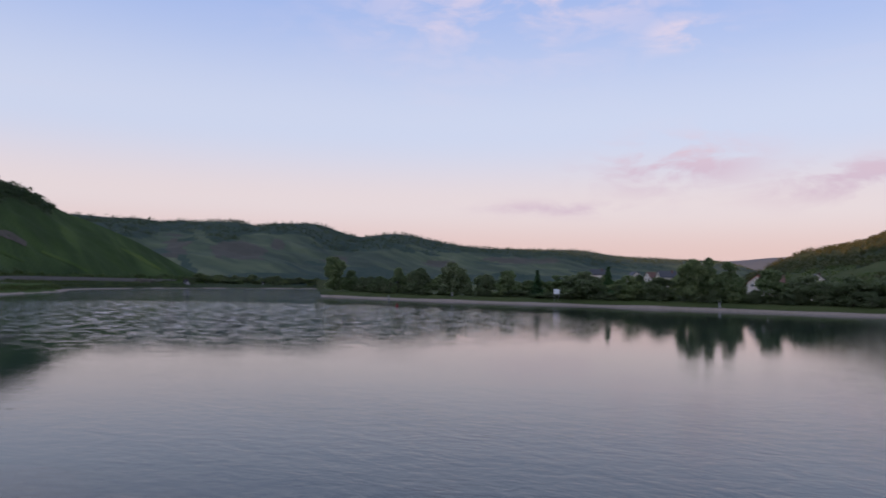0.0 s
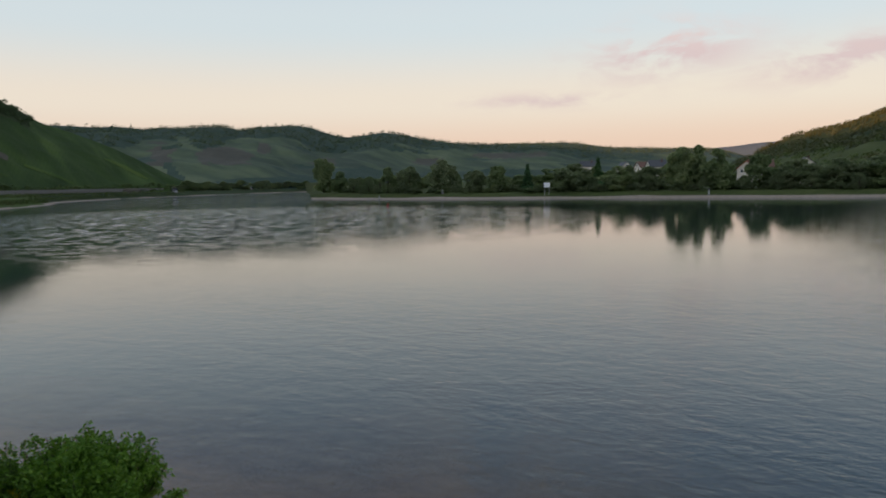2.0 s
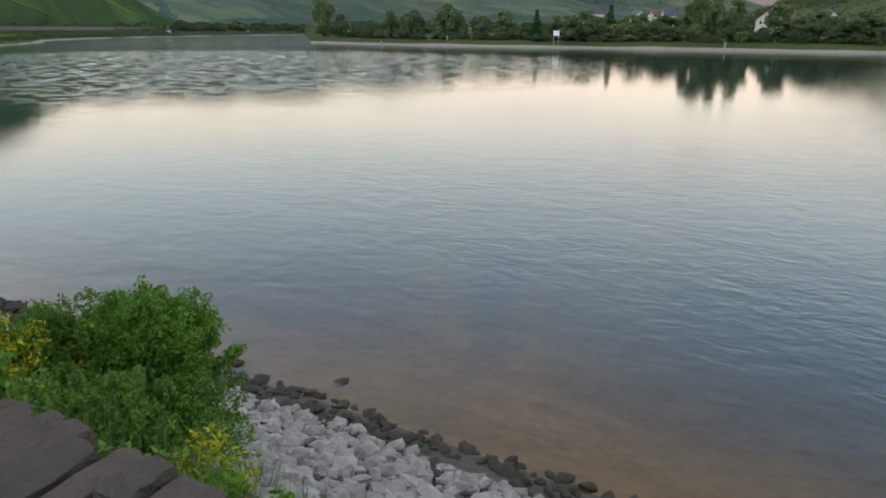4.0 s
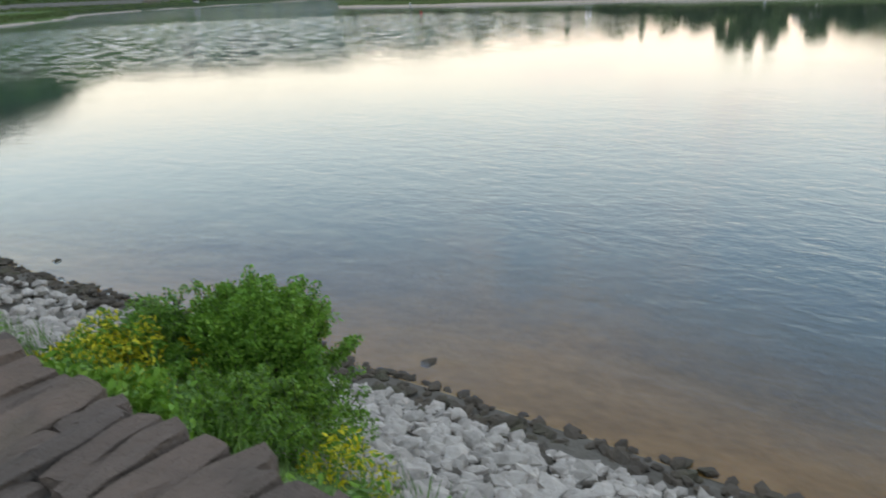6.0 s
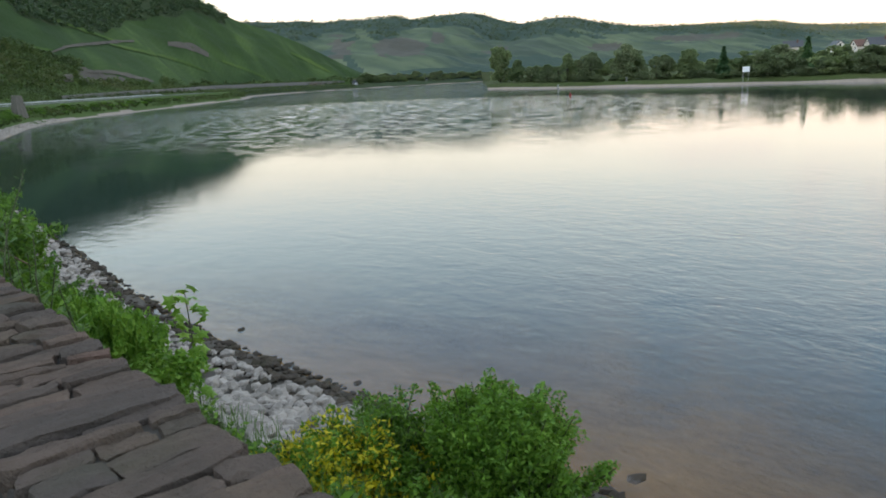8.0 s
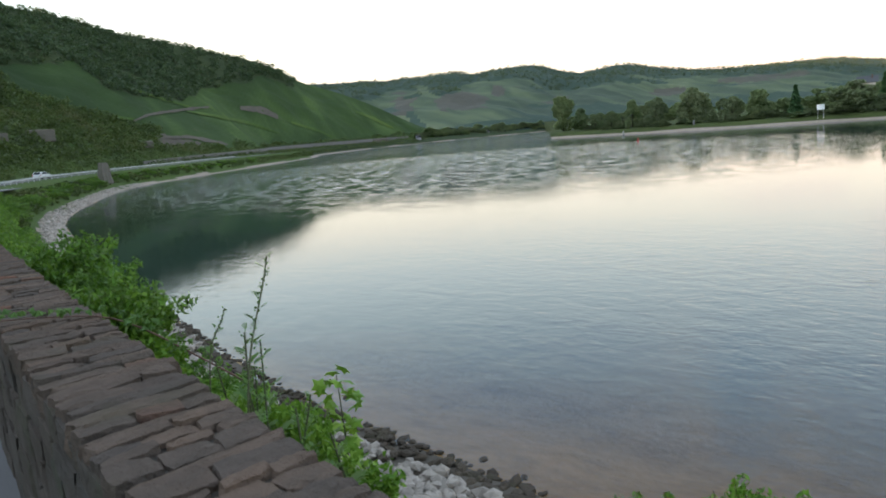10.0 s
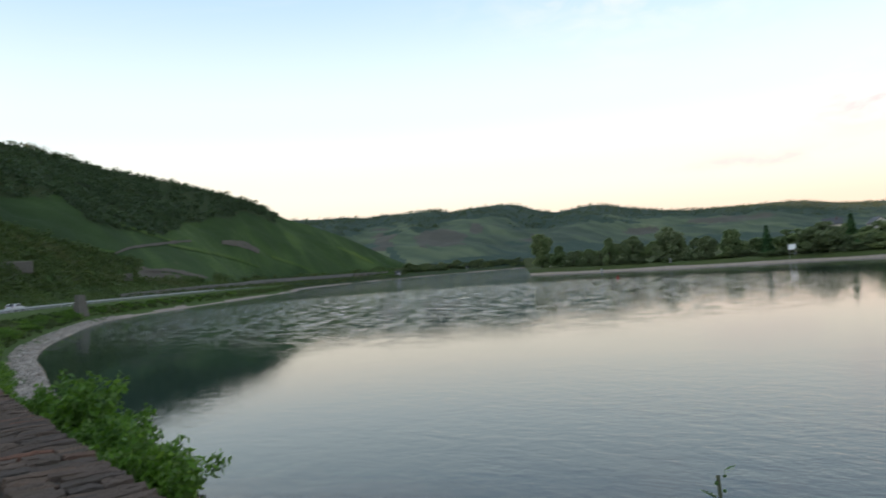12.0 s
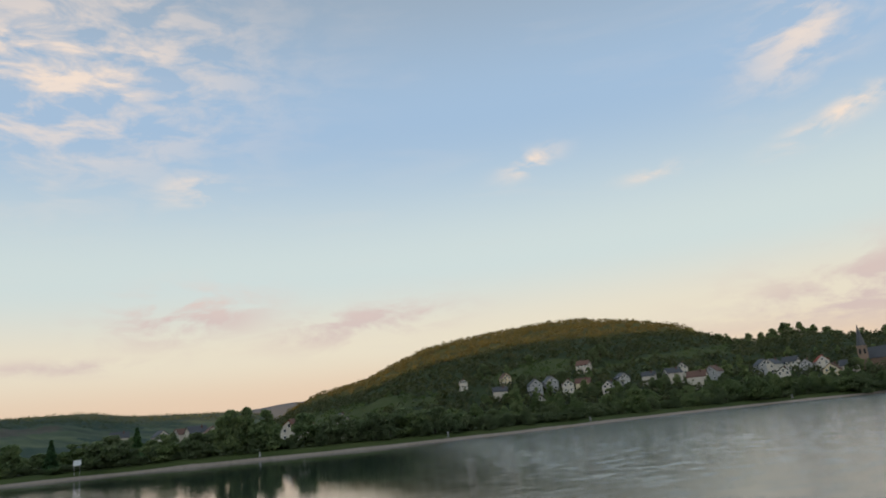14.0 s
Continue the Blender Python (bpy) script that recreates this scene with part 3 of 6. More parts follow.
# ---- hills ----
def loft_hill(name, feet, ridge, label, mats, zone, along=9.0, up=46, relief=4.0, rough=0.02, back=0.35, bow=0.0):
    """A hillside from a foot line to a ridge line, and down behind it."""
    F, R = spline(feet, along), spline(ridge, along)
    n = max(len(F), len(R))
    t = np.linspace(0, 1, n)
    F = np.stack([np.interp(t, np.linspace(0, 1, len(F)), F[:, i]) for i in range(3)], 1)
    R = np.stack([np.interp(t, np.linspace(0, 1, len(R)), R[:, i]) for i in range(3)], 1)
    verts, vs = [], np.concatenate([np.linspace(0, 1, up), 1 + np.array([0.08, 0.2, 0.5, 1.0])])
    for i in range(n):
        for v in vs:
            if v <= 1:
                p = F[i] + (R[i] - F[i]) * v
                p[2] += bow * math.sin(math.pi * v) * (R[i][2] - F[i][2])
                w = math.sin(math.pi * min(1.0, v)) ** 0.6
                p[2] += relief * w * ridged(p, rough, 5) + 0.5 * relief * (1 - abs(2 * v - 1)) * ridged(p, rough * 3.3, 3)
            else:
                p = R[i] + (R[i] - F[i]) * (v - 1) * np.array([1, 1, 0])
                p[2] = R[i][2] * (1 - (v - 1) * (1 - back)) - 0.0
            verts.append(tuple(p))
    m = len(vs)
    faces = up_facing(verts, grid_faces(n, m))
    idx = [zone(i / (n - 1), 0.5 * (vs[j] + vs[j + 1]), verts[i * m + j]) for i in range(n - 1) for j in range(m - 1)]
    Ground.add(verts, faces)
    ob = tagged(part(name, mesh_from(name, verts, faces, mats, idx, True)), label, "hill", kind="structure")
    return np.array(verts), faces, np.array(idx)


def at(az, d, el):
    x, y = polar(az, d)
    return x, y, EYE + d * math.tan(radians(el))


def bearing(p):
    """Heading and height of a place as seen from the path, in degrees."""
    d = math.hypot(p[0], p[1] - 5.0)
    return math.degrees(math.atan2(-p[0], p[1] - 5.0)), math.degrees(math.atan2(p[2] - EYE, d))


def zone_vineyard(u, v, p):
    """0 scrub, 1 vines, 2 woods, 3 bare slope"""
    az, el = bearing(p)
    w = 0.5 * ridged(p, 0.03, 3)
    if el > np.interp(-az, [0, 9.8, 14.3, 16.5, 18.8, 21.4, 24.4, 27.3, 29.3, 30], [6.9, 6.6, 6.8, 5.0, 4.5, 4.0, 5.0, 5.2, 4.3, 9]) + w:
        return 2
    if el < np.interp(-az, [0, 9.7, 11.5, 14.5, 17.7, 20.3, 23.4, 24.6], [7.5, 6.0, 4.6, 3.4, 2.5, 1.4, 0.5, 0.2]) + w:
        return 3 if (-23.5 < az < -19.3 and 0.5 < el < 1.6 and w > -0.12) else 0
    return 1


def zone_mid(u, v, p):
    """0 fields, 1 woods, 2 bare slate"""
    az, el = bearing(p)
    ragged = ridged(p, 0.022, 4)
    w = ridged(p, 0.006, 4)
    edge = np.interp(-az, [28, 30.6, 32, 34.2, 35.4, 36.6, 38.6, 40.4, 41.6, 43.2, 46.6, 50, 52, 55, 58, 62, 66, 72, 80],
                     [3.6, 4.1, 3.7, 2.9, 3.1, 3.8, 3.8, 2.8, 3.0, 3.6, 3.8, 3.0, 2.6, 3.2, 2.5, 2.4, 2.3, 1.9, 1.6])
    if el > edge + 0.45 * w:
        return 1
    if abs(az + 38.5 - 0.55 * (el - 0.7)) < 0.35 + 0.3 * w and el < 1.9:
        return 1
    for a, e, ra, re in ((-37.4, 2.5, 1.2, 0.9), (-42.0, 2.3, 2.1, 0.75), (-44.9, 2.9, 0.7, 0.5), (-49.6, 1.9, 1.6, 0.4), (-64.0, 2.1, 2.6, 0.28), (-57.5, 1.7, 1.4, 0.25)):
        if ((az - a) / ra) ** 2 + ((el - e) / re) ** 2 < 0.75 + 1.0 * w + 0.9 * ragged:
            return 2
    if el < np.interp(-az, [36, 41, 46, 52, 60], [0.0, 0.3, 0.7, 0.8, 0.9]) + 0.3 * w:
        return 1
    return 1 if ridged((p[0], p[1] - 500, p[2]), 0.008, 3) > 0.30 else 0


def zone_right(u, v, p):
    az, el = bearing(p)
    w = ridged(p, 0.012, 2)
    if -109.6 < az < -105.6 and abs(el - 2.75 + 0.10 * (az + 107.5)) < 0.28 + 0.2 * w:
        return 1
    if -115.5 < az < -109.8 and abs(el - 3.05) < 0.30 + 0.3 * w:
        return 1
    return 1 if v < 0.3 and w > 0.15 else 0


def build_hills():
    out = {}
    feet = [(-22, -520, 6), (-22, -200, 6), (-20, 0, 6), (-17, 60, 6), (-6, 110, 6), (16, 165, 6), (34, 200, 6), (62, 238, 6), (100, 275, 6), (140, 315, 6),
            (172, 352, 6), (196, 385, 5), (215, 408, 5), (255, 434, 5), (320, 470, 4), (420, 510, 3)]
    # first points lie out of view, raised to place the ridge's shadow
    ridge = [(-330, -540, 156), (-330, -220, 156), (-290, 30, 150), (-190, 230, 124), (-70, 340, 102), at(-3, 362, 13.1), at(-8, 388, 11.0), at(-13.3, 428, 9.95), at(-17.2, 468, 8.75),
             at(-22, 518, 7.6), at(-25.5, 552, 6.7), at(-28, 582, 5.8), at(-29.9, 606, 4.65), at(-32, 626, 3.9), at(-34.3, 645, 2.95), at(-36.5, 664, 1.8), at(-39.4, 690, 0.2)]
    out["left"] = loft_hill("vineyard_hill", feet, ridge, "steep green hillside of vineyards, scrub and woods", [SCRUB, VINES, WOODS, EARTH], zone_vineyard, 4.5, 120, 5.0, 0.016, 0.3, 0.02)
    feet = [(*polar(a, d), 2.0) for a, d in ((-25, 760), (-36, 720), (-42, 745), (-48, 800), (-55, 900), (-64, 1000), (-72, 1150), (-82, 1400))]
    ridge = [at(-25, 1250, 4.5), at(-28, 1250, 4.5), at(-31, 1260, 4.5), at(-33.1, 1270, 4.42), at(-34.6, 1280, 4.47), at(-36.4, 1290, 4.32), at(-37.6, 1300, 4.45), at(-39, 1300, 4.42), at(-41.2, 1310, 4.5),
             at(-42.3, 1310, 4.47), at(-43.3, 1320, 4.32), at(-44.6, 1330, 4.5), at(-45.9, 1340, 4.58), at(-47, 1350, 4.62), at(-48.2, 1370, 4.5), at(-49.6, 1400, 4.05), at(-51.2, 1430, 3.72), at(-52.8, 1460, 3.9),
             at(-54.4, 1500, 4.0), at(-56, 1550, 3.75), at(-57.6, 1600, 3.4), at(-60, 1690, 3.1), at(-62.2, 1800, 3.0), at(-65, 1880, 3.0), at(-68.4, 2000, 2.95), at(-71.4, 2150, 2.55), at(-74.6, 2300, 2.38),
             at(-77, 2400, 2.25), at(-79.2, 2500, 2.1), at(-82, 2600, 1.2)]
    out["mid"] = loft_hill("far_hill", feet, ridge, "far hillside of fields with a wooded crest, haze put into its colours", [HAZE_FIELD, HAZE_WOODS, HAZE_EARTH], zone_mid, 6.0, 84, 13.0, 0.0055, 0.4, 0.06)
    # unseen ridge, added to keep the low sun off the far hill
    feet = [(-420, 560, 20), (-330, 900, 20), (-220, 1250, 20), (-60, 1800, 20)]
    ridge = [(-700, 640, 255), (-560, 980, 275), (-440, 1380, 285), (-260, 1950, 275)]
    loft_hill("back_ridge", feet, ridge, "unseen ridge added to keep the sun off the far hill", [WOODS], lambda u, v, p: 0, 40.0, 12, 10.0, 0.006)
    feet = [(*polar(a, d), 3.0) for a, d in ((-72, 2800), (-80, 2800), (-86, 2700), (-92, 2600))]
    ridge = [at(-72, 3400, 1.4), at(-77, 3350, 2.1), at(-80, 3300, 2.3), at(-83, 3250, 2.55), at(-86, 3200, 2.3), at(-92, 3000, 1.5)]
    loft_hill("distant_ridge", feet, ridge, "distant ridge on the horizon, painted pale blue for haze", [HAZE_HILL], lambda u, v, p: 0, 40.0, 8, 20.0, 0.002)
    feet = [(*polar(a, d), z) for a, d, z in ((-79, 420, 0), (-84, 380, 0), (-90, 345, 0), (-97, 330, 0), (-104, 330, 0), (-111, 345, 0), (-117, 360, 0), (-124, 370, 0), (-135, 400, 0), (-150, 520, 0))]
    ridge = [at(-80.5, 820, 0.9), at(-83.3, 860, 2.3), at(-85.5, 880, 3.0), at(-88, 900, 3.65), at(-90.8, 910, 4.75), at(-93.6, 920, 5.7), at(-98.6, 930, 6.25), at(-102.6, 930, 6.55), at(-107.8, 915, 6.1),
             at(-111.8, 880, 5.2), at(-114, 820, 4.0), at(-117, 760, 3.4), at(-119.8, 740, 3.6), at(-122, 720, 3.0), at(-125, 700, 2.6), at(-133, 700, 3.0), at(-150, 900, 4.0)]
    out["right"] = loft_hill("wooded_hill", feet, ridge, "broad wooded hill with its top in the last sunlight", [WOODS, MEADOW], zone_right, 9.0, 46, 7.0, 0.012, 0.4, 0.07)
    # far bank plain, from the water's edge to the feet of the hills
    shore = spline([(254, 226), (246, 196), (240, 165), (239, 120), (242, 95), (240, 48), (237, 5), (244, -28), (256, -54), (281, -105), (290, -150), (287, -190), (292, -260), (340, -400), (420, -700)], 4.0)
    inner = spline([(272, 246), (400, 335), (560, 400), (760, 460), (1050, 420), (1300, 200), (950, 60), (620, 10), (500, -60), (480, -130), (480, -190), (480, -230), (480, -320), (560, -460), (640, -760)], 4.0)
    n = 150
    t = np.linspace(0, 1, n)
    A = np.stack([np.interp(t, np.linspace(0, 1, len(shore)), shore[:, i]) for i in range(2)], 1)
    B = np.stack([np.interp(t, np.linspace(0, 1, len(inner)), inner[:, i]) for i in range(2)], 1)
    steps, verts = [-6, -2, 0, 1.5, 3.0, 5.0, 9.0, 20, 40, 70, 110, 160, 1e9], []
    hs = [-1.6, -0.5, 0.0, 0.38, 0.75, 1.5, 2.2, 2.6, 3.0, 3.6, 4.5, 6.0, 8.0]
    for a, b in zip(A, B):
        d = (b - a) / np.linalg.norm(b - a)
        full = np.linalg.norm(b - a)
        for k, (s, h) in enumerate(zip(steps, hs)):
            q = a + d * min(s, full * (0.3 + 0.7 * k / 12) if s > 5 else s)
            verts.append((q[0], q[1], h + (0.25 * ridged((q[0], q[1], 0), 0.05) if k > 3 else 0.10 * ridged((q[0], q[1], 3), 0.12))))
    faces = up_facing(verts, grid_faces(n, len(steps)))
    idx = [0 if j < 2 else 1 if j < 4 else 2 for i in range(n - 1) for j in range(len(steps) - 1)]
    Ground.add(verts, faces)
    tagged(part("far_bank", mesh_from("far_bank", verts, faces, [BED, SHINGLE, MEADOW], idx, True)), "low far bank with a pale shingle edge", "river bank", kind="structure")
    out["shore"] = shore
    return out


build_ground()
build_roads()
HILLS = build_hills()


# ---- plants ----
def leaf_cards(centres, size, flat=0.0, shape=1.6, seed=0, spread=0.35):
    """Leaves as folded diamonds at the given places: vertices and faces."""
    r = np.random.RandomState(seed)
    c = np.asarray(centres, float)
    n = len(c)
    a = r.normal(size=(n, 3))
    a[:, 2] *= 1.0 - flat
    a /= np.linalg.norm(a, axis=1)[:, None]
    b = np.cross(a, r.normal(size=(n, 3)))
    b /= np.linalg.norm(b, axis=1)[:, None]
    k = np.cross(a, b)
    s = size * r.uniform(1 - spread, 1 + spread, (n, 1))
    v = np.stack([c - a * s * shape * 0.5, c + b * s * 0.5 + k * s * 0.12, c + a * s * shape * 0.5, c - b * s * 0.5 + k * s * 0.12], 1)
    f = np.arange(n * 4).reshape(n, 4)
    return v.reshape(-1, 3), f


def cards_mesh(name, verts, faces, mats, index=None):
    me = bpy.data.meshes.new(name)
    me.vertices.add(len(verts))
    me.vertices.foreach_set("co", np.asarray(verts, np.float32).ravel())
    me.loops.add(faces.size)
    me.loops.foreach_set("vertex_index", faces.astype(np.int32).ravel())
    me.polygons.add(len(faces))
    me.polygons.foreach_set("loop_start", np.arange(0, faces.size, 4, dtype=np.int32))
    for m in (mats if isinstance(mats, (list, tuple)) else [mats]):
        me.materials.append(m)
    if index is not None:
        me.polygons.foreach_set("material_index", np.asarray(index, np.int32))
    me.update(calc_edges=True)
    me.validate()
    return me


def crown_points(r, blobs, per, squash=0.8):
    """Places of leaves on the outsides of many overlapping clumps."""
    out = []
    for (cx, cy, cz, rad) in blobs:
        k = max(8, int(per * rad * rad))
        d = r.normal(size=(k, 3))
        d /= np.linalg.norm(d, axis=1)[:, None]
        rr = rad * (0.55 + 0.5 * r.uniform(size=(k, 1)) ** 0.6)
        out.append(np.array((cx, cy, cz)) + d * rr * np.array((1, 1, squash)))
    return np.concatenate(out)


def limb_mesh(name, limbs, mat):
    bm = bmesh.new()
    for a, b, r0, r1 in limbs:
        rod(bm, a, b, r0, r1, 6)
    me = bpy.data.meshes.new(name)
    bm.to_mesh(me)
    bm.free()
    me.materials.append(mat)
    return me


def make_tree(kind, seed, h=12.0):
    """Trunk with limbs, and a crown of leaf clumps; returns the two meshes."""
    r = np.random.RandomState(seed)
    limbs, blobs = [], []
    if kind == "conifer":
        limbs.append(((0, 0, -0.3), (0, 0, h * 0.95), 0.22, 0.03))
        pts = []
        for k in range(26):
            z = h * (0.08 + 0.9 * k / 25)
            w = h * 0.20 * (1 - 0.93 * k / 25) * r.uniform(0.8, 1.15)
            for a in r.uniform(0, 6.28, 9):
                m = 12
                t = r.uniform(0.1, 1, m)
                p = np.stack([np.cos(a) * w * t, np.sin(a) * w * t, z - 0.35 * w * t + r.normal(0, 0.12, m)], 1) + r.normal(0, 0.12, (m, 3))
                pts.append(p)
        v, f = leaf_cards(np.concatenate(pts), 0.42, 0.3, 1.8, seed)
        return limb_mesh("trunk", limbs, BARK), cards_mesh("crown", v, f, LEAF_DARK)
    wide = {"broad": 0.36, "willow": 0.46, "column": 0.20, "shrub": 0.6}[kind]
    low = {"broad": 0.07, "willow": 0.05, "column": 0.06, "shrub": 0.05}[kind]
    top = (0, 0, h * 0.62)
    limbs.append(((0, 0, -0.4), top, 0.030 * h * 0.6, 0.010 * h))
    for k in range(34 if kind != "column" else 22):
        a, t = r.uniform(0, 6.283), r.uniform(0, 1)
        z = h * (low + (0.92 - low) * t)
        ring = h * wide * math.sin(math.pi * min(0.97, 0.27 + 0.70 * t)) ** 0.7 * r.uniform(0.35, 1.0)
        rad = h * r.uniform(0.09, 0.17) * (1.0 if kind != "column" else 0.75)
        c = (math.cos(a) * ring, math.sin(a) * ring, z)
        blobs.append((*c, rad))
        limbs.append(((0, 0, min(z * 0.75, h * 0.6)), (c[0] * 0.9, c[1] * 0.9, c[2]), 0.006 * h, 0.002 * h))
    blobs.append((0, 0, h * 0.88, h * 0.12))
    pts = crown_points(r, blobs, 62 * (12.0 / h) ** 2)
    v, f = leaf_cards(pts, 0.042 * h, 0.0, 1.5, seed)
    return limb_mesh("trunk", limbs, BARK), cards_mesh("crown", v, f, LEAF_GREY if kind in ("willow", "shrub") else LEAF_FAR)


TREES = {k: [make_tree(k, s) for s in seeds] for k, seeds in {"broad": (1, 2, 3, 4), "willow": (5, 6, 7), "column": (8, 9), "conifer": (10,), "shrub": (11, 12)}.items()}
TREE_LABELS = {"broad": "dark green leafy tree on the far bank", "willow": "grey-green spreading willow by the water", "column": "slim tall poplar among lower trees",
               "conifer": "dark pointed conifer among leafy trees", "shrub": "low rounded green shrub near the shingle"}


def plant_tree(kind, x, y, height, width=None, z=None):
    trunk, crown = rnd.choice(TREES[kind])
    base = {"broad": 0.86, "willow": 1.06, "column": 0.52, "conifer": 0.42, "shrub": 1.3}[kind] * 12.0
    sx = (width / base) if width else height / 12.0
    z = Ground.z(x, y) if z is None else z
    ob = thing("shrub" if kind == "shrub" else "tree", TREE_LABELS[kind], "shrub" if kind == "shrub" else "tree",
               Matrix.LocRotScale((x, y, z), Euler((0, 0, rnd.uniform(0, 6.28))), (sx, sx, height / 12.0)), "plants of the far bank")
    part("trunk", trunk, ob)
    part("crown", crown, ob)
    return ob


def far_trees():
    eye_a, eye_b = (0.0, 0.0), (0.0, 6.2)

    def put(kind, az, top_el, d, width, eye):
        x, y = polar(az, d)
        x, y = x + eye[0], y + eye[1]
        z = Ground.z(x, y)
        plant_tree(kind, x, y, max(2.0, EYE + d * math.tan(radians(top_el)) - z + 0.4), width, z)

    first = [("broad", -49.3, 2.1, 352, 14), ("broad", -50.6, 1.0, 338, 9), ("shrub", -51.6, 0.5, 330, 10), ("shrub", -52.8, 0.35, 318, 8), ("broad", -54.3, 1.3, 310, 8), ("willow", -56.0, 1.3, 303, 11),
             ("willow", -58.7, 1.85, 300, 15), ("willow", -61.2, 0.9, 290, 10), ("broad", -63.0, 1.2, 285, 12), ("conifer", -65.3, 1.3, 282, 6), ("shrub", -64.2, -0.55, 281, 9), ("willow", -68.8, 1.3, 272, 19),
             ("conifer", -70.7, 1.65, 300, 6.5), ("broad", -72.2, 1.05, 268, 15), ("willow", -74.6, 0.9, 262, 14)]
    for row_ in first:
        put(*row_, eye_a)
    second = [("broad", -76.8, 2.4, 258, 12), ("column", -78.0, 2.45, 260, 7), ("broad", -79.3, 2.2, 256, 12), ("broad", -82.2, 1.6, 256, 13), ("willow", -84.6, 1.25, 255, 16), ("willow", -87.4, 1.2, 252, 17),
              ("broad", -90.3, 0.9, 252, 15)]
    for row_ in second:
        put(*row_, eye_a)
    third = [("willow", -91.4, 1.3, 256, 20), ("willow", -93.4, 1.1, 256, 16), ("broad", -95.2, 0.5, 258, 14), ("broad", -97.2, 0.2, 262, 12), ("column", -99.8, 1.9, 276, 6.5), ("willow", -99.0, 0.1, 268, 15),
             ("willow", -101.2, -0.1, 274, 15), ("willow", -103.4, -0.2, 280, 14), ("willow", -106.0, 0.2, 300, 15), ("broad", -108.7, 0.95, 318, 14), ("broad", -111.0, -0.1, 328, 12), ("broad", -113.0, -0.2, 330, 12),
             ("column", -115.5, 1.0, 345, 7), ("broad", -117.0, 0.9, 338, 16), ("broad", -120.8, 0.0, 350, 12), ("broad", -123.2, 0.2, 352, 14), ("broad", -126, 0.3, 352, 14)]
    for row_ in third:
        put(*row_, eye_b)
    # a looser second rank behind the first
    for k in range(74):
        az = -51.5 - 72 * (k + rnd.random()) / 74
        d = rnd.uniform(292, 345) + (45 if az > -62 else 0) + (35 if az < -106 else 0)
        x, y = polar(az, d)
        plant_tree(rnd.choice(("broad", "broad", "willow", "shrub", "broad")), x, y, rnd.uniform(5.0, 9.0), rnd.uniform(8, 14))
    for k in range(46):
        az = -96 - 32 * (k + rnd.random()) / 46
        d = rnd.uniform(345, 520)
        x, y = polar(az, d)
        plant_tree(rnd.choice(("broad", "broad", "column", "shrub")), x, y, rnd.uniform(5.0, 10.0))
    # shrubs and willows down to the shingle
    line = HILLS["shore"]
    t = np.gradient(line, axis=0)
    t /= np.linalg.norm(t, axis=1)[:, None]
    dist = np.concatenate([[0], np.cumsum(np.linalg.norm(np.diff(line, axis=0), axis=1))])
    end = np.interp(340, -line[:, 1], dist)
    for k in range(150):
        d = 14 + (end - 14) * (k + rnd.random()) / 150
        p = np.array([np.interp(d, dist, line[:, i]) for i in range(2)])
        m = np.array([np.interp(d, dist, t[:, i]) for i in range(2)])
        q = p + np.array((-m[1], m[0])) * rnd.uniform(7.0, 12.0)
        low = 0.6 if p[1] > 100 else 1.0
        plant_tree(rnd.choice(("shrub", "willow", "willow", "broad", "shrub")), q[0], q[1], rnd.uniform(2.2, 5.6) * low, rnd.uniform(4.5, 7.0))
    # trees among the village houses
    for k in range(60):
        az = -96.5 - 29 * (k + rnd.random()) / 60
        x, y = polar(az, rnd.uniform(318, 395) + (25 if az < -110 else 0))
        plant_tree(rnd.choice(("broad", "broad", "column", "willow")), x, y, rnd.uniform(5.0, 9.5), rnd.uniform(5, 9))


def woods(name, hill, zones, count, cards, size, label, seed, mat, near=None, rise=0.35, card=0.8):
    """Far woods as one mass of leaf clumps standing on a hillside."""
    verts, faces, idx = hill
    r = np.random.RandomState(seed)
    v = verts[faces]
    mid = v.mean(1)
    area = np.linalg.norm(np.cross(v[:, 1] - v[:, 0], v[:, 3] - v[:, 0]), axis=1)
    az = np.degrees(np.arctan2(-mid[:, 0], mid[:, 1]))
    ok = np.isin(idx, zones) & (az < 35) & (az > -140)
    if near is not None:
        ok &= near(mid, az)
    w = np.where(ok, area / np.maximum(120.0, np.linalg.norm(mid[:, :2], axis=1)) ** 0.8, 0)
    pick = r.choice(len(w), count, p=w / w.sum())
    t = r.uniform(size=(count, 2, 1))
    p = v[pick, 0] + (v[pick, 1] - v[pick, 0]) * t[:, 0] + (v[pick, 3] - v[pick, 0]) * t[:, 1]
    s = size * r.uniform(0.55, 1.35, count)
    pts, sz = [], []
    for q, k in zip(p, s):
        d = r.normal(size=(cards, 3))
        d /= np.linalg.norm(d, axis=1)[:, None]
        d[:, 2] = np.abs(d[:, 2]) * 1.15
        pts.append(q + np.array((0, 0, k * rise)) + d * k * r.uniform(0.6, 1.0, (cards, 1)))
    cv, cf = leaf_cards(np.concatenate(pts), card, 0.45, 1.35, seed)
    tagged(part(name, cards_mesh(name, cv, cf, mat)), label, "woods", kind="stuff")


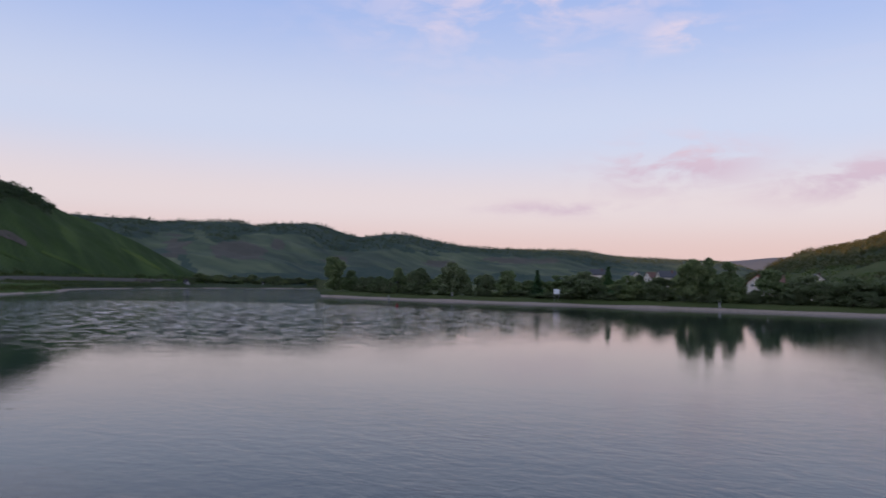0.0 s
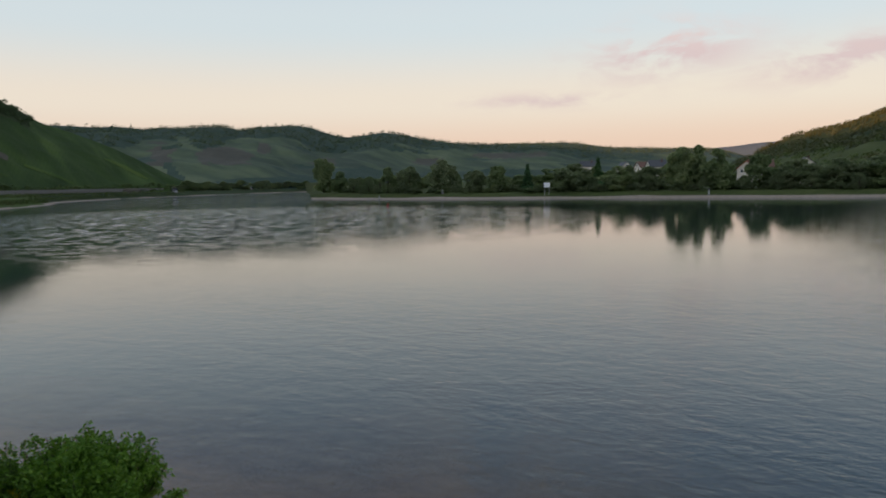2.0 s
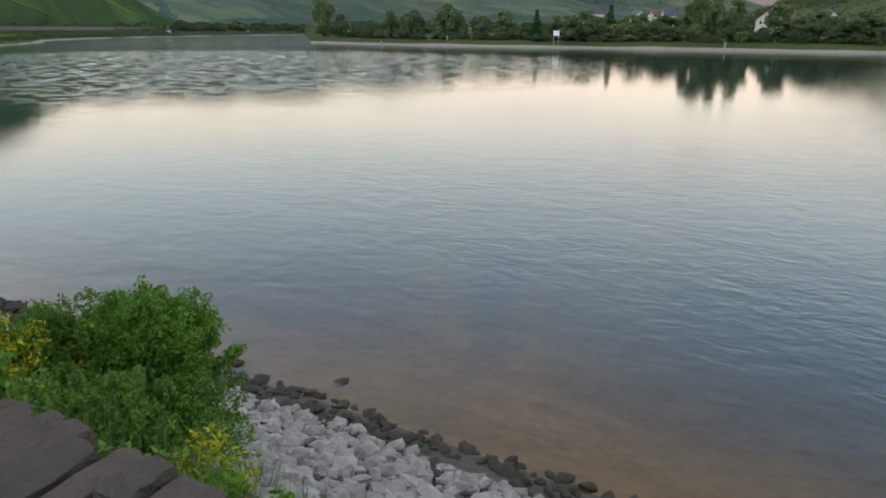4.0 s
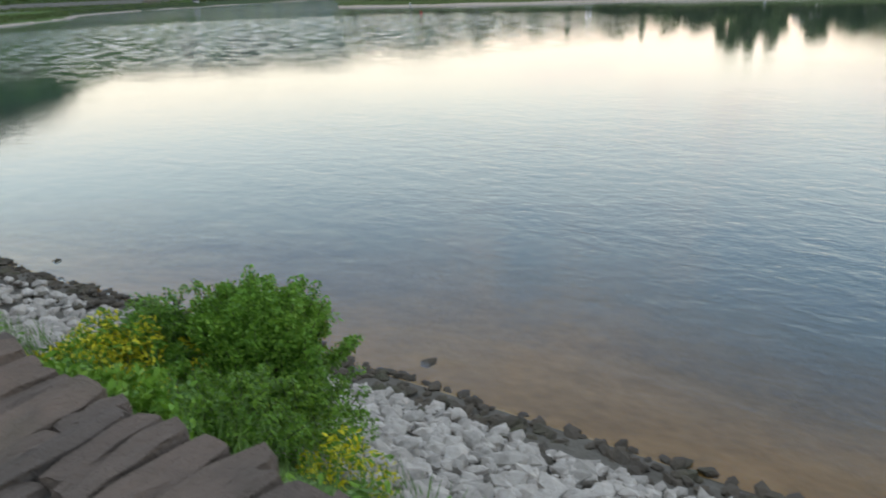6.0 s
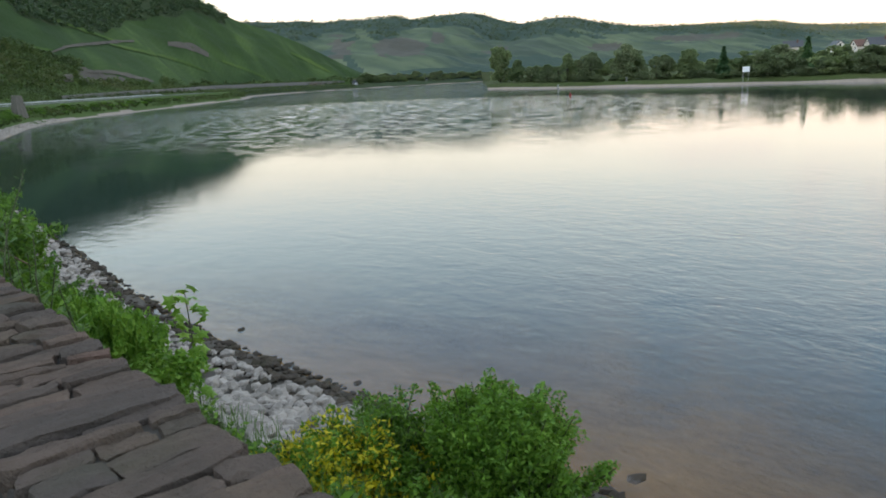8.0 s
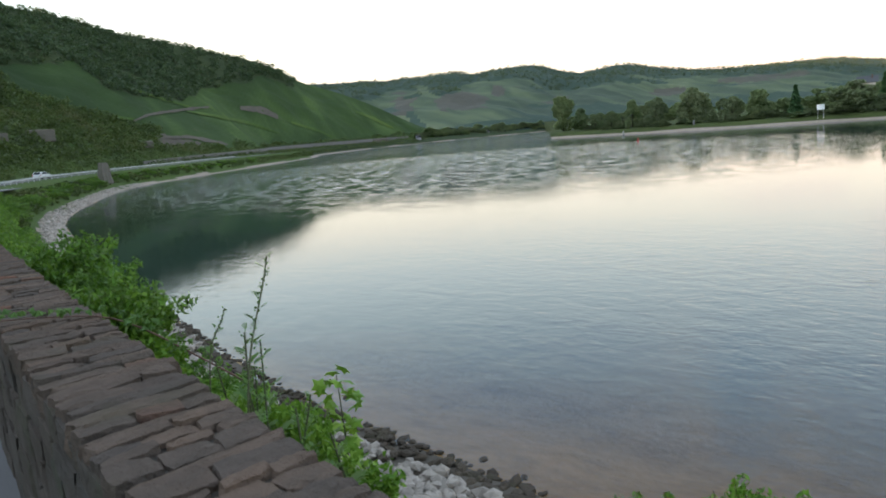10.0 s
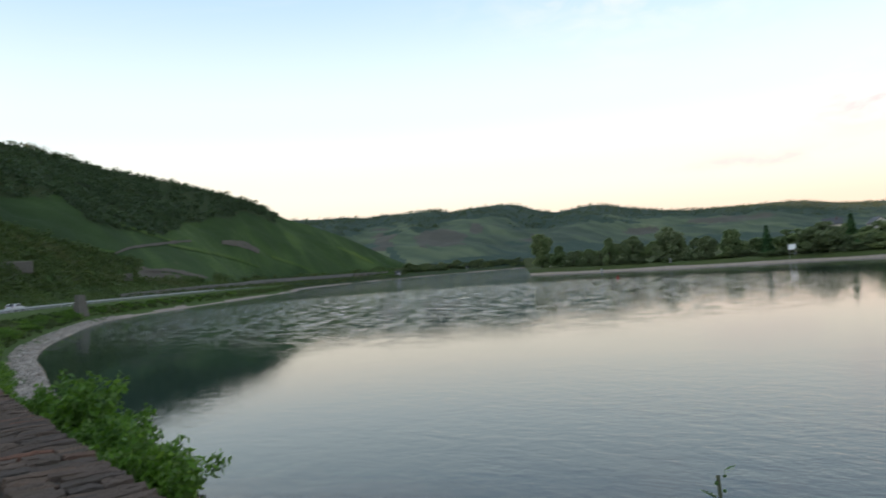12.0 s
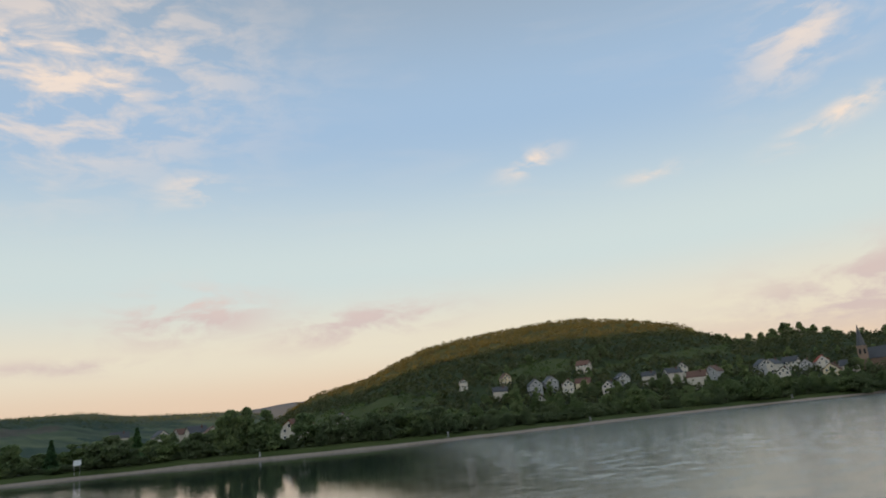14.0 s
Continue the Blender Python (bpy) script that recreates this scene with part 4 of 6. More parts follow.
def bank_scrub():
    """Low scrub on the bank and below the hill, as one mass of leaf clumps."""
    r = np.random.RandomState(61)
    pts = []
    for k in range(5200):
        y = 34 + 440 * r.uniform() ** 1.25
        p, nn = shore_at(y)
        far = r.uniform() < 0.5
        s = (r.uniform(23, 33) if y < 300 else r.uniform(3, 33)) if far else r.uniform(3.4, 6.6) if y < 80 else r.uniform(3.0, 7.0)
        q = p + nn * s + np.array((nn[1], -nn[0])) * r.uniform(-0.5, 0.5) * (1 + 0.07 * max(0.0, y - 30))
        h = r.uniform(0.4, 1.2) * (1.5 if far else 0.45)
        d = r.normal(size=(24, 3))
        d /= np.linalg.norm(d, axis=1)[:, None]
        d[:, 2] = np.abs(d[:, 2])
        pts.append(np.array((q[0], q[1], bank_height(s, y))) + d * h * r.uniform(0.5, 1.0, (24, 1)))
    v, f = leaf_cards(np.concatenate(pts), 0.30, 0.4, 1.4, 61)
    tagged(part("bank_scrub", cards_mesh("bank_scrub", v, f, LEAF_SCRUB)), "low green scrub on the bank along the road", "scrub", kind="stuff")


def hill_cover():
    bank_scrub()
    # single trees along the crest above the village
    for k in range(26):
        az = -112.5 - 14 * (k + rnd.random()) / 26
        d = rnd.uniform(690, 745)
        x, y = polar(az, d)
        plant_tree("broad", x, y, rnd.uniform(6.0, 13.0), rnd.uniform(8, 15))
    woods("hilltop_woods", HILLS["left"], [2], 9500, 34, 2.3, "dark green woods along the hill crest", 21, LEAF_WOOD, lambda m, a: a < 25, rise=0.1, card=0.75)
    woods("hillside_shrubs", HILLS["left"], [0], 7500, 26, 1.6, "green scrub covering the lower hillside", 22, LEAF_SCRUB, lambda m, a: a < 25, card=0.5)
    woods("hill_forest", HILLS["right"], [0], 13000, 20, 3.0, "dense dark forest on the broad hill", 23, LEAF_FOREST, card=1.1)
    woods("orchard_scrub", HILLS["right"], [1], 350, 30, 2.2, "scattered shrubs in the village meadows", 24, LEAF_HILL, card=0.7)
    woods("far_crest_woods", HILLS["mid"], [1], 8000, 14, 3.6, "woods on the crest of the far hill, leaves tinted for haze", 25, LEAF_HAZE, lambda m, a: m[:, 2] > 52, card=1.2)


# ---- the stone wall ----
def stone_variant(seed, rough=0.16):
    """A rough rounded block one unit across."""
    r = np.random.RandomState(seed)
    bm = bmesh.new()
    bmesh.ops.create_cube(bm, size=1.0)
    bmesh.ops.subdivide_edges(bm, edges=bm.edges, cuts=3, use_grid_fill=True)
    for v in bm.verts:
        c = v.co * 2
        far = sorted((abs(c.x), abs(c.y), abs(c.z)))
        k = 1.0 - 0.07 * max(0.0, far[1] - 0.5) - 0.08 * max(0.0, far[0] - 0.5)
        v.co *= k
        v.co += Vector(r.uniform(-rough, rough, 3)) * Vector((0.14, 0.38, 0.34))
        v.co.x += 0.035 * math.sin(3.0 * v.co.y + seed)
        v.co.y += 0.05 * math.sin(4.0 * v.co.x + 2 * seed)
    me = bpy.data.meshes.new("stone")
    bm.to_mesh(me)
    bm.free()
    return me


def boulder_variant(seed, mat):
    r = np.random.RandomState(seed)
    bm = bmesh.new()
    bmesh.ops.create_icosphere(bm, subdivisions=1, radius=0.5)
    cut = [Vector(r.normal(size=3)).normalized() for _ in range(5)]
    for v in bm.verts:
        for c in cut:
            d = v.co.dot(c) - 0.33
            if d > 0:
                v.co -= c * d
        v.co += Vector(r.uniform(-0.05, 0.05, 3))
    me = bpy.data.meshes.new("stone")
    bm.to_mesh(me)
    bm.free()
    me.materials.append(mat)
    return me


def wall_frame(y):
    """Place and heading of the wall's middle line."""
    dx = 0.075 / (1.0 + math.exp((5.8 - y) / 1.5))
    return wall_x(y), math.atan2(-dx, 1.0)


def joined(name, variants, mats, placements, parent=None, label="", category="", kind=""):
    """Many pieces as one mesh: placements are (variant, matrix)."""
    V, F, base = [], [], 0
    cache = [(np.array([v.co[:] for v in me.vertices]), [tuple(p.vertices) for p in me.polygons]) for me in variants]
    for k, m in placements:
        co, fs = cache[k]
        mm = np.array(m)
        V.append(co @ mm[:3, :3].T + mm[:3, 3])
        F += [tuple(i + base for i in f) for f in fs]
        base += len(co)
    ob = part(name, mesh_from(name, np.concatenate(V), F, mats), parent, label)
    return tagged(ob, "" if parent else label, category, kind=kind)


def build_wall():
    ys = np.arange(-9.0, WALL_END + 0.01, 0.5)
    verts = []
    for y in ys:
        x = wall_x(y)
        w = WALL_HALF - 0.03
        verts += [(x - w, y, 4.2), (x - w, y, WALL_TOP - 0.018), (x + w, y, WALL_TOP - 0.018), (x + w + 0.12, y, 2.4)]
    n = len(ys)
    faces = [tuple(f) for f in grid_faces(n, 4)] + [(0, 1, 2, 3), tuple(range(4 * n - 1, 4 * n - 5, -1))]
    wall = thing("stone_wall", "low weathered sandstone wall beside the path", "wall", kind="structure")
    me = mesh_from("core", verts, faces, MORTAR)
    bm = bmesh.new()
    bm.from_mesh(me)
    bmesh.ops.recalc_face_normals(bm, faces=bm.faces)
    bm.to_mesh(me)
    bm.free()
    part("core", me, wall, "rough dark mortar core")
    r = random.Random(5)
    caps = [stone_variant(40 + i) for i in range(7)]
    for me in caps:
        me.materials.append(CAPSTONE)
    y, rest, count = WALL_END, [], 0
    while y > -9.0:
        step = r.choice((0.04, 0.05, 0.06, 0.07, 0.08, 0.10)) * (1.0 if y > 4.6 else 1.08)
        y -= step
        x, turn = wall_frame(y + step / 2)
        full = 2 * WALL_HALF + 0.02
        cuts = r.choice(([1.0], [0.55, 1.0], [0.38, 1.0], [0.7, 1.0], [0.3, 0.66, 1.0], [0.4, 0.72, 1.0], [0.45, 1.0]))
        a = 0.0
        skew = r.uniform(-0.10, 0.10) + 0.10 * math.sin(1.3 * y)
        for c in cuts:
            w = (c - a) * full
            off = -full / 2 + (a + c) / 2 * full
            m = Matrix.LocRotScale((x + off * math.cos(turn) + r.uniform(-0.006, 0.006) + (r.uniform(-0.02, 0.03) if len(cuts) == 1 else 0), y + step / 2 + off * math.sin(turn),
                                    WALL_TOP - 0.047 + r.uniform(-0.009, 0.007)),
                                   Euler((r.uniform(-0.05, 0.05), r.uniform(-0.04, 0.04), turn + skew)), (w * r.uniform(0.93, 1.0), step * r.uniform(0.88, 1.0), 0.10))
            k = r.randrange(7)
            if count < 300 and y > 0.2:
                part("stone", caps[k], wall, "", m)
                count += 1
            else:
                rest.append((k, m))
            a = c
    joined("cap_stones", caps, CAPSTONE, rest, wall, "weathered sandstone cap stones")
    # faces of coursed rubble
    for side, x_off, z0 in (("inner_face", -1, 4.44), ("outer_face", 1, 3.2)):
        out, z = [], z0
        while z < WALL_TOP - 0.12:
            h = r.choice((0.10, 0.13, 0.16))
            y = -9.0
            while y < WALL_END - 0.05:
                l = r.uniform(0.16, 0.42)
                x, turn = wall_frame(y + l / 2)
                out.append((r.randrange(7), Matrix.LocRotScale((x + x_off * (WALL_HALF - 0.035 + (0.03 * (WALL_TOP - z) if x_off > 0 else 0)) + r.uniform(-0.008, 0.008), y + l / 2, z + h / 2),
                                                               Euler((0, r.uniform(-0.05, 0.05), turn)), (0.09, l * 0.95, h * 0.9))))
                y += l
            z += h
        joined(side, caps, RUBBLE, out, wall, "uneven courses of dark rubble stone")


# ---- rocks on the shore ----
def shore_at(y):
    i = int(np.argmin(np.abs(SHORE[:, 1] - y)))
    return SHORE[i], SHORE_N[i]


def build_rocks():
    r = random.Random(9)
    pale = [boulder_variant(60 + i, RIPRAP) for i in range(8)]
    wet = [boulder_variant(80 + i, WETROCK) for i in range(6)]
    bank = bpy.data.objects["near_bank"]
    rest, rest_wet, count = [], [], 0
    for k in range(6800):
        y = r.uniform(-6, 60) if k % 3 else r.uniform(0, 14)
        s = r.uniform(0.75, 4.3) if y < 26 else r.uniform(0.3, 2.6)
        p, nn = shore_at(y)
        q = p + nn * s + np.array((0, y - p[1]))
        size = r.uniform(0.11, 0.27) * (1.0 if r.random() < 0.85 else 1.5)
        z = bank_height(s, y) + size * 0.24 + r.uniform(0, 0.05)
        m = Matrix.LocRotScale((q[0], q[1], z), Euler((r.uniform(-0.45, 0.45), r.uniform(-0.45, 0.45), r.uniform(0, 6.3))), (size * r.uniform(1.0, 1.7), size, size * r.uniform(0.55, 0.85)))
        if count < 300 and 2.0 < y < 9.5 and s < 3.8:
            part("stone", pale[r.randrange(8)], bank, "", m)
            count += 1
        else:
            rest.append((r.randrange(8), m))
    for k in range(2600):
        y = r.uniform(38, 175)
        s = r.uniform(0.1, 2.3)
        p, nn = shore_at(y)
        q = p + nn * s + np.array((nn[1], -nn[0])) * r.uniform(-2.0, 2.0)
        size = r.uniform(0.14, 0.42)
        m = Matrix.LocRotScale((q[0], q[1], bank_height(s, y) + size * 0.15), Euler((r.uniform(-0.4, 0.4), r.uniform(-0.4, 0.4), r.uniform(0, 6.3))), (size * r.uniform(1.0, 1.7), size, size * r.uniform(0.5, 0.8)))
        rest.append((r.randrange(8), m))
    joined("riprap", pale, RIPRAP, rest, None, "pale grey loose stones along the water's edge", "stones", "stuff")
    for k in range(1900):
        y = r.uniform(-6, 48)
        p, nn = shore_at(y)
        s = r.gauss(0.40, 0.38)
        s = max(s, -0.12)
        if r.random() < 0.006:
            s = r.uniform(-0.8, -0.2)
        q = p + nn * s + np.array((0, y - p[1]))
        size = r.uniform(0.08, 0.27)
        m = Matrix.LocRotScale((q[0], q[1], max(bank_height(s, y), -0.04) + size * 0.16), Euler((r.uniform(-0.3, 0.3), r.uniform(-0.3, 0.3), r.uniform(0, 6.3))), (size * r.uniform(1.0, 1.8), size, size * r.uniform(0.5, 0.8)))
        rest_wet.append((r.randrange(6), m))
    joined("wet_stones", wet, WETROCK, rest_wet, None, "dark wet stones in the shallow water", "stones", "stuff")


# ---- plants of the near bank ----
def bush_mesh(seed, blobs, per, size, mats, flower=0.0, flower_at=None):
    r = np.random.RandomState(seed)
    pts = crown_points(r, blobs, per, 0.95)
    pts = pts[pts[:, 2] > 0.02]
    v, f = leaf_cards(pts, size, 0.1, 2.4, seed)
    idx = None
    if len(mats) > 1:
        p = r.uniform(size=len(pts))
        w = flower_at(pts) if flower_at else np.ones(len(pts))
        idx = np.where(p < flower * w, 1, 0)
        if len(mats) > 2:
            idx = np.where((idx == 0) & (r.uniform(size=len(pts)) < 0.3), 2, idx)
    return cards_mesh("foliage", v, f, mats, idx)


def random_blobs(r, n, rx, ry, h, rad):
    out = []
    for _ in range(n):
        a, t = r.uniform(0, 6.283), math.sqrt(r.uniform(0, 1))
        z = r.uniform(0.12, 1.0)
        k = math.sqrt(max(0.05, 1 - (z - 0.25) ** 2 * 1.6))
        out.append((math.cos(a) * t * rx * k, math.sin(a) * t * ry * k, z * h - rad * 0.4, rad * r.uniform(0.6, 1.2)))
    return out


def shoots(r, n, rx, ry, h, leaf_step=0.05):
    """Upright twigs that break the outline: limbs and leaf places."""
    limbs, pts = [], []
    for _ in range(n):
        a, t = r.uniform(0, 6.283), r.uniform(0.1, 0.95)
        base = Vector((math.cos(a) * rx * t, math.sin(a) * ry * t, h * 0.55))
        tip = base + Vector((r.uniform(-0.2, 0.2) + math.cos(a) * 0.15, r.uniform(-0.2, 0.2) + math.sin(a) * 0.15, h * r.uniform(0.30, 0.58) * (1 - 0.75 * t)))
        limbs.append((base, tip, 0.008, 0.003))
        k = int((tip - base).length / leaf_step)
        for i in range(k):
            pts.append(base.lerp(tip, i / k) + Vector((r.uniform(-0.06, 0.06), r.uniform(-0.06, 0.06), r.uniform(-0.03, 0.03))))
    return limbs, pts


def build_bushes():
    r = random.Random(31)
    # the large willow-like bush above the stones
    ob = thing("bush", "large dense green bush on the stony bank", "bush", pose(4.52, 6.85, 1.46))
    blobs = random_blobs(r, 78, 0.90, 0.90, 1.80, 0.24)
    limbs, tips = shoots(r, 130, 0.95, 0.95, 1.85)
    part("foliage", bush_mesh(33, blobs + [(*p, 0.06) for p in tips], 5600, 0.023, [LEAF_BUSH, LEAF_LIME], 0.55), ob)
    tagged(part("stem", limb_mesh("stem", limbs + [((0, 0, -0.3), (math.cos(a) * 0.5, math.sin(a) * 0.5, 1.1), 0.03, 0.012) for a in (0, 1.1, 2.2, 3.3, 4.4, 5.5)], BARK), ob), kind="stuff")
    # the broom in flower beside it
    ob = thing("flowering_bush", "bushy green broom with bright yellow flowers", "bush", pose(3.42, 7.62, 1.78))
    blobs = random_blobs(r, 62, 0.92, 0.85, 1.3, 0.22)
    limbs, tips = shoots(r, 110, 1.0, 0.88, 1.35)
    part("foliage", bush_mesh(35, blobs + [(*p, 0.05) for p in tips], 3600, 0.026, [LEAF_LIME, LEAF_YELLOW, LEAF_BUSH], 0.95, lambda p: np.clip((p[:, 2] - 0.35) / 0.6, 0, 1) * np.clip(0.55 + 0.45 * np.sin(p[:, 0] * 5.0) * np.cos(p[:, 1] * 6.0), 0.4, 1)), ob)
    tagged(part("stem", limb_mesh("stem", limbs, STEM), ob), kind="stuff")
    for k, (x, y, z, w) in enumerate(((3.7, 4.95, 1.85, 0.48), (4.15, 6.4, 1.6, 0.50), (3.1, 6.8, 2.1, 0.45))):
        ob = thing("flowering_bush", "small yellow-flowered shrub at the foot of the bush", "bush", pose(x, y, z))
        part("foliage", bush_mesh(36 + k, random_blobs(r, 16, w, w, 0.75, 0.16), 3600, 0.026, [LEAF_LIME, LEAF_YELLOW], 0.6 if k != 1 else 0.4), ob)
    for k, (x, y, z, w, h) in enumerate(((3.35, 5.95, 1.95, 0.75, 1.0), (3.95, 7.6, 1.66, 0.36, 1.5), (4.2, 5.9, 1.5, 0.6, 1.15))):
        ob = thing("bush", "leafy dark green bush beside the flowering broom", "bush", pose(x, y, z))
        limbs, tips = shoots(r, 46, w, w, h * 1.1)
        part("foliage", bush_mesh(70 + k, random_blobs(r, 26, w, w, h, 0.20) + [(*p, 0.06) for p in tips], 5000, 0.022, [LEAF_BUSH, LEAF_WEED], 0.35), ob)
        tagged(part("stem", limb_mesh("stem", limbs, STEM), ob), kind="stuff")
    # weeds and shrubs along the slope
    kinds = []
    for i, (n, rx, h, rad, size, mats, fl) in enumerate([(20, 0.7, 0.95, 0.26, 0.042, [LEAF_BUSH, LEAF_LIME], 0.4), (18, 0.6, 0.75, 0.22, 0.045, [LEAF_LIME, LEAF_BUSH], 0.3), (22, 0.85, 1.25, 0.30, 0.042, [LEAF_BUSH, LEAF_WEED], 0.4),
                                                         (12, 0.5, 0.5, 0.16, 0.036, [LEAF_WEED, LEAF_LIME], 0.4)]):
        limbs, tips = shoots(r, 30, rx, rx, h * 1.2)
        kinds.append((bush_mesh(50 + i, random_blobs(r, n, rx, rx, h, rad) + [(*p, 0.08) for p in tips], 1700, size, mats, fl), limb_mesh("stem", [((0, 0, -0.05), (0.02, 0.03, h * 0.8), 0.012, 0.005)], STEM)))
    labels = ["leafy green shrub on the river bank", "bright green weeds on the river bank", "tall green shrub on the river bank", "low grey-green weeds below the wall"]

    def weed(k, x, y, z, s, sz=None):
        ob = thing("weeds" if k in (1, 3) else "shrub", labels[k], "weeds" if k in (1, 3) else "shrub", Matrix.LocRotScale((x, y, z), Euler((0, 0, r.uniform(0, 6.28))), (s, s, sz or s)), "plants of the near bank")
        part("foliage", kinds[k][0], ob)
        part("stem", kinds[k][1], ob)

    for i in range(128):
        y = 7.5 + 66 * (i / 128) ** 1.2
        s = r.uniform(6.1, 7.0) if y < 11.5 else r.uniform(5.2, 7.0) if y < 17 else r.uniform(4.4, 5.7)
        p, nn = shore_at(y)
        q = p + nn * s
        k = r.choice((1, 3)) if y < 11.5 else r.choice((0, 1, 1, 2, 0)) if s < 6.3 else r.choice((1, 3, 0))
        weed(k, max(q[0], wall_x(y) + 0.8) if y < WALL_END + 2 else q[0], y, bank_height(s, y) - 0.05, r.uniform(0.55, 0.95) * (1.0 + 0.006 * y) * (0.55 if y < 11.5 else 0.8 if y < 16 else 1.0))
    for i in range(64):
        y = 12.5 + 32 * (i / 64) ** 1.1
        p, nn = shore_at(y)
        s = r.uniform(5.8, 7.0) if y < 17 else r.uniform(4.6, 5.8)
        q = p + nn * s
        weed(r.choice((0, 1, 2, 1)), max(q[0], wall_x(y) + 1.25) if y < WALL_END + 3 else q[0], y, bank_height(s, y) - 0.08, r.uniform(0.6, 0.85) * (1.0 + 0.012 * y), r.uniform(0.7, 0.9) * (1.0 + 0.010 * y))
    # a close band of shrubs and nettles on the slope just below the wall
    for i in range(44):
        y = 7.8 + 10.5 * (i + r.random()) / 44
        k = r.choice((0, 1, 1, 2, 3))
        x = wall_x(y) + r.uniform(1.0, 2.5) * (0.75 if y < 9.5 else 1.0)
        s = shore_at(y)[0][0] - x
        weed(k, x, y, bank_height(s, y) - 0.05, r.uniform(0.45, 0.75), r.uniform(0.55, 0.95))
    for i in range(46):
        y = r.uniform(-3, 8)
        p, nn = shore_at(y)
        s = r.uniform(6.2, 7.35)
        q = p + nn * s
        weed(r.choice((1, 3, 3)), q[0], y, bank_height(s, y) - 0.05, r.uniform(0.4, 0.7))
    for i in range(90):
        y = r.uniform(70, 250)
        p, nn = shore_at(y)
        s = r.uniform(3.6, 6.4)
        q = p + nn * s
        weed(r.choice((0, 2, 2)), q[0], q[1], bank_height(s, y) - 0.1, r.uniform(0.9, 1.9), r.uniform(0.45, 0.85))
    for i in range(26):
        y = r.uniform(34, 75)
        p, nn = shore_at(y)
        q = p + nn * r.uniform(13.2, 14.2)
        weed(3, q[0], q[1], road_z(y) - 0.12, r.uniform(0.4, 0.7), r.uniform(0.2, 0.35))
    # grey weeds growing out of the foot of the wall beside the path
    for y, s in ((15.0, 0.24), (15.5, 0.30), (16.1, 0.28), (16.7, 0.30)):
        weed(3, wall_x(y) - 0.26, y, ROAD_Z, s, s * 1.8)


def lobed_leaf(bm, at_, size, r):
    """A five-pointed leaf on a short stalk."""
    q = Euler((r.uniform(-0.9, 0.9), r.uniform(-0.9, 0.9), r.uniform(0, 6.28))).to_matrix()
    pts = []
    for i in range(10):
        a = math.pi * 2 * i / 10
        d = size * (0.5 if i % 2 == 0 else 0.27) * (1.15 if i == 0 else 1.0)
        pts.append(bm.verts.new(Vector(at_) + q @ Vector((math.cos(a) * d, math.sin(a) * d, -0.12 * d if i % 2 == 0 else 0.0))))
    c = bm.verts.new(Vector(at_) + q @ Vector((0, 0, 0.02)))
    for i in range(10):
        bm.faces.new((c, pts[i], pts[(i + 1) % 10]))


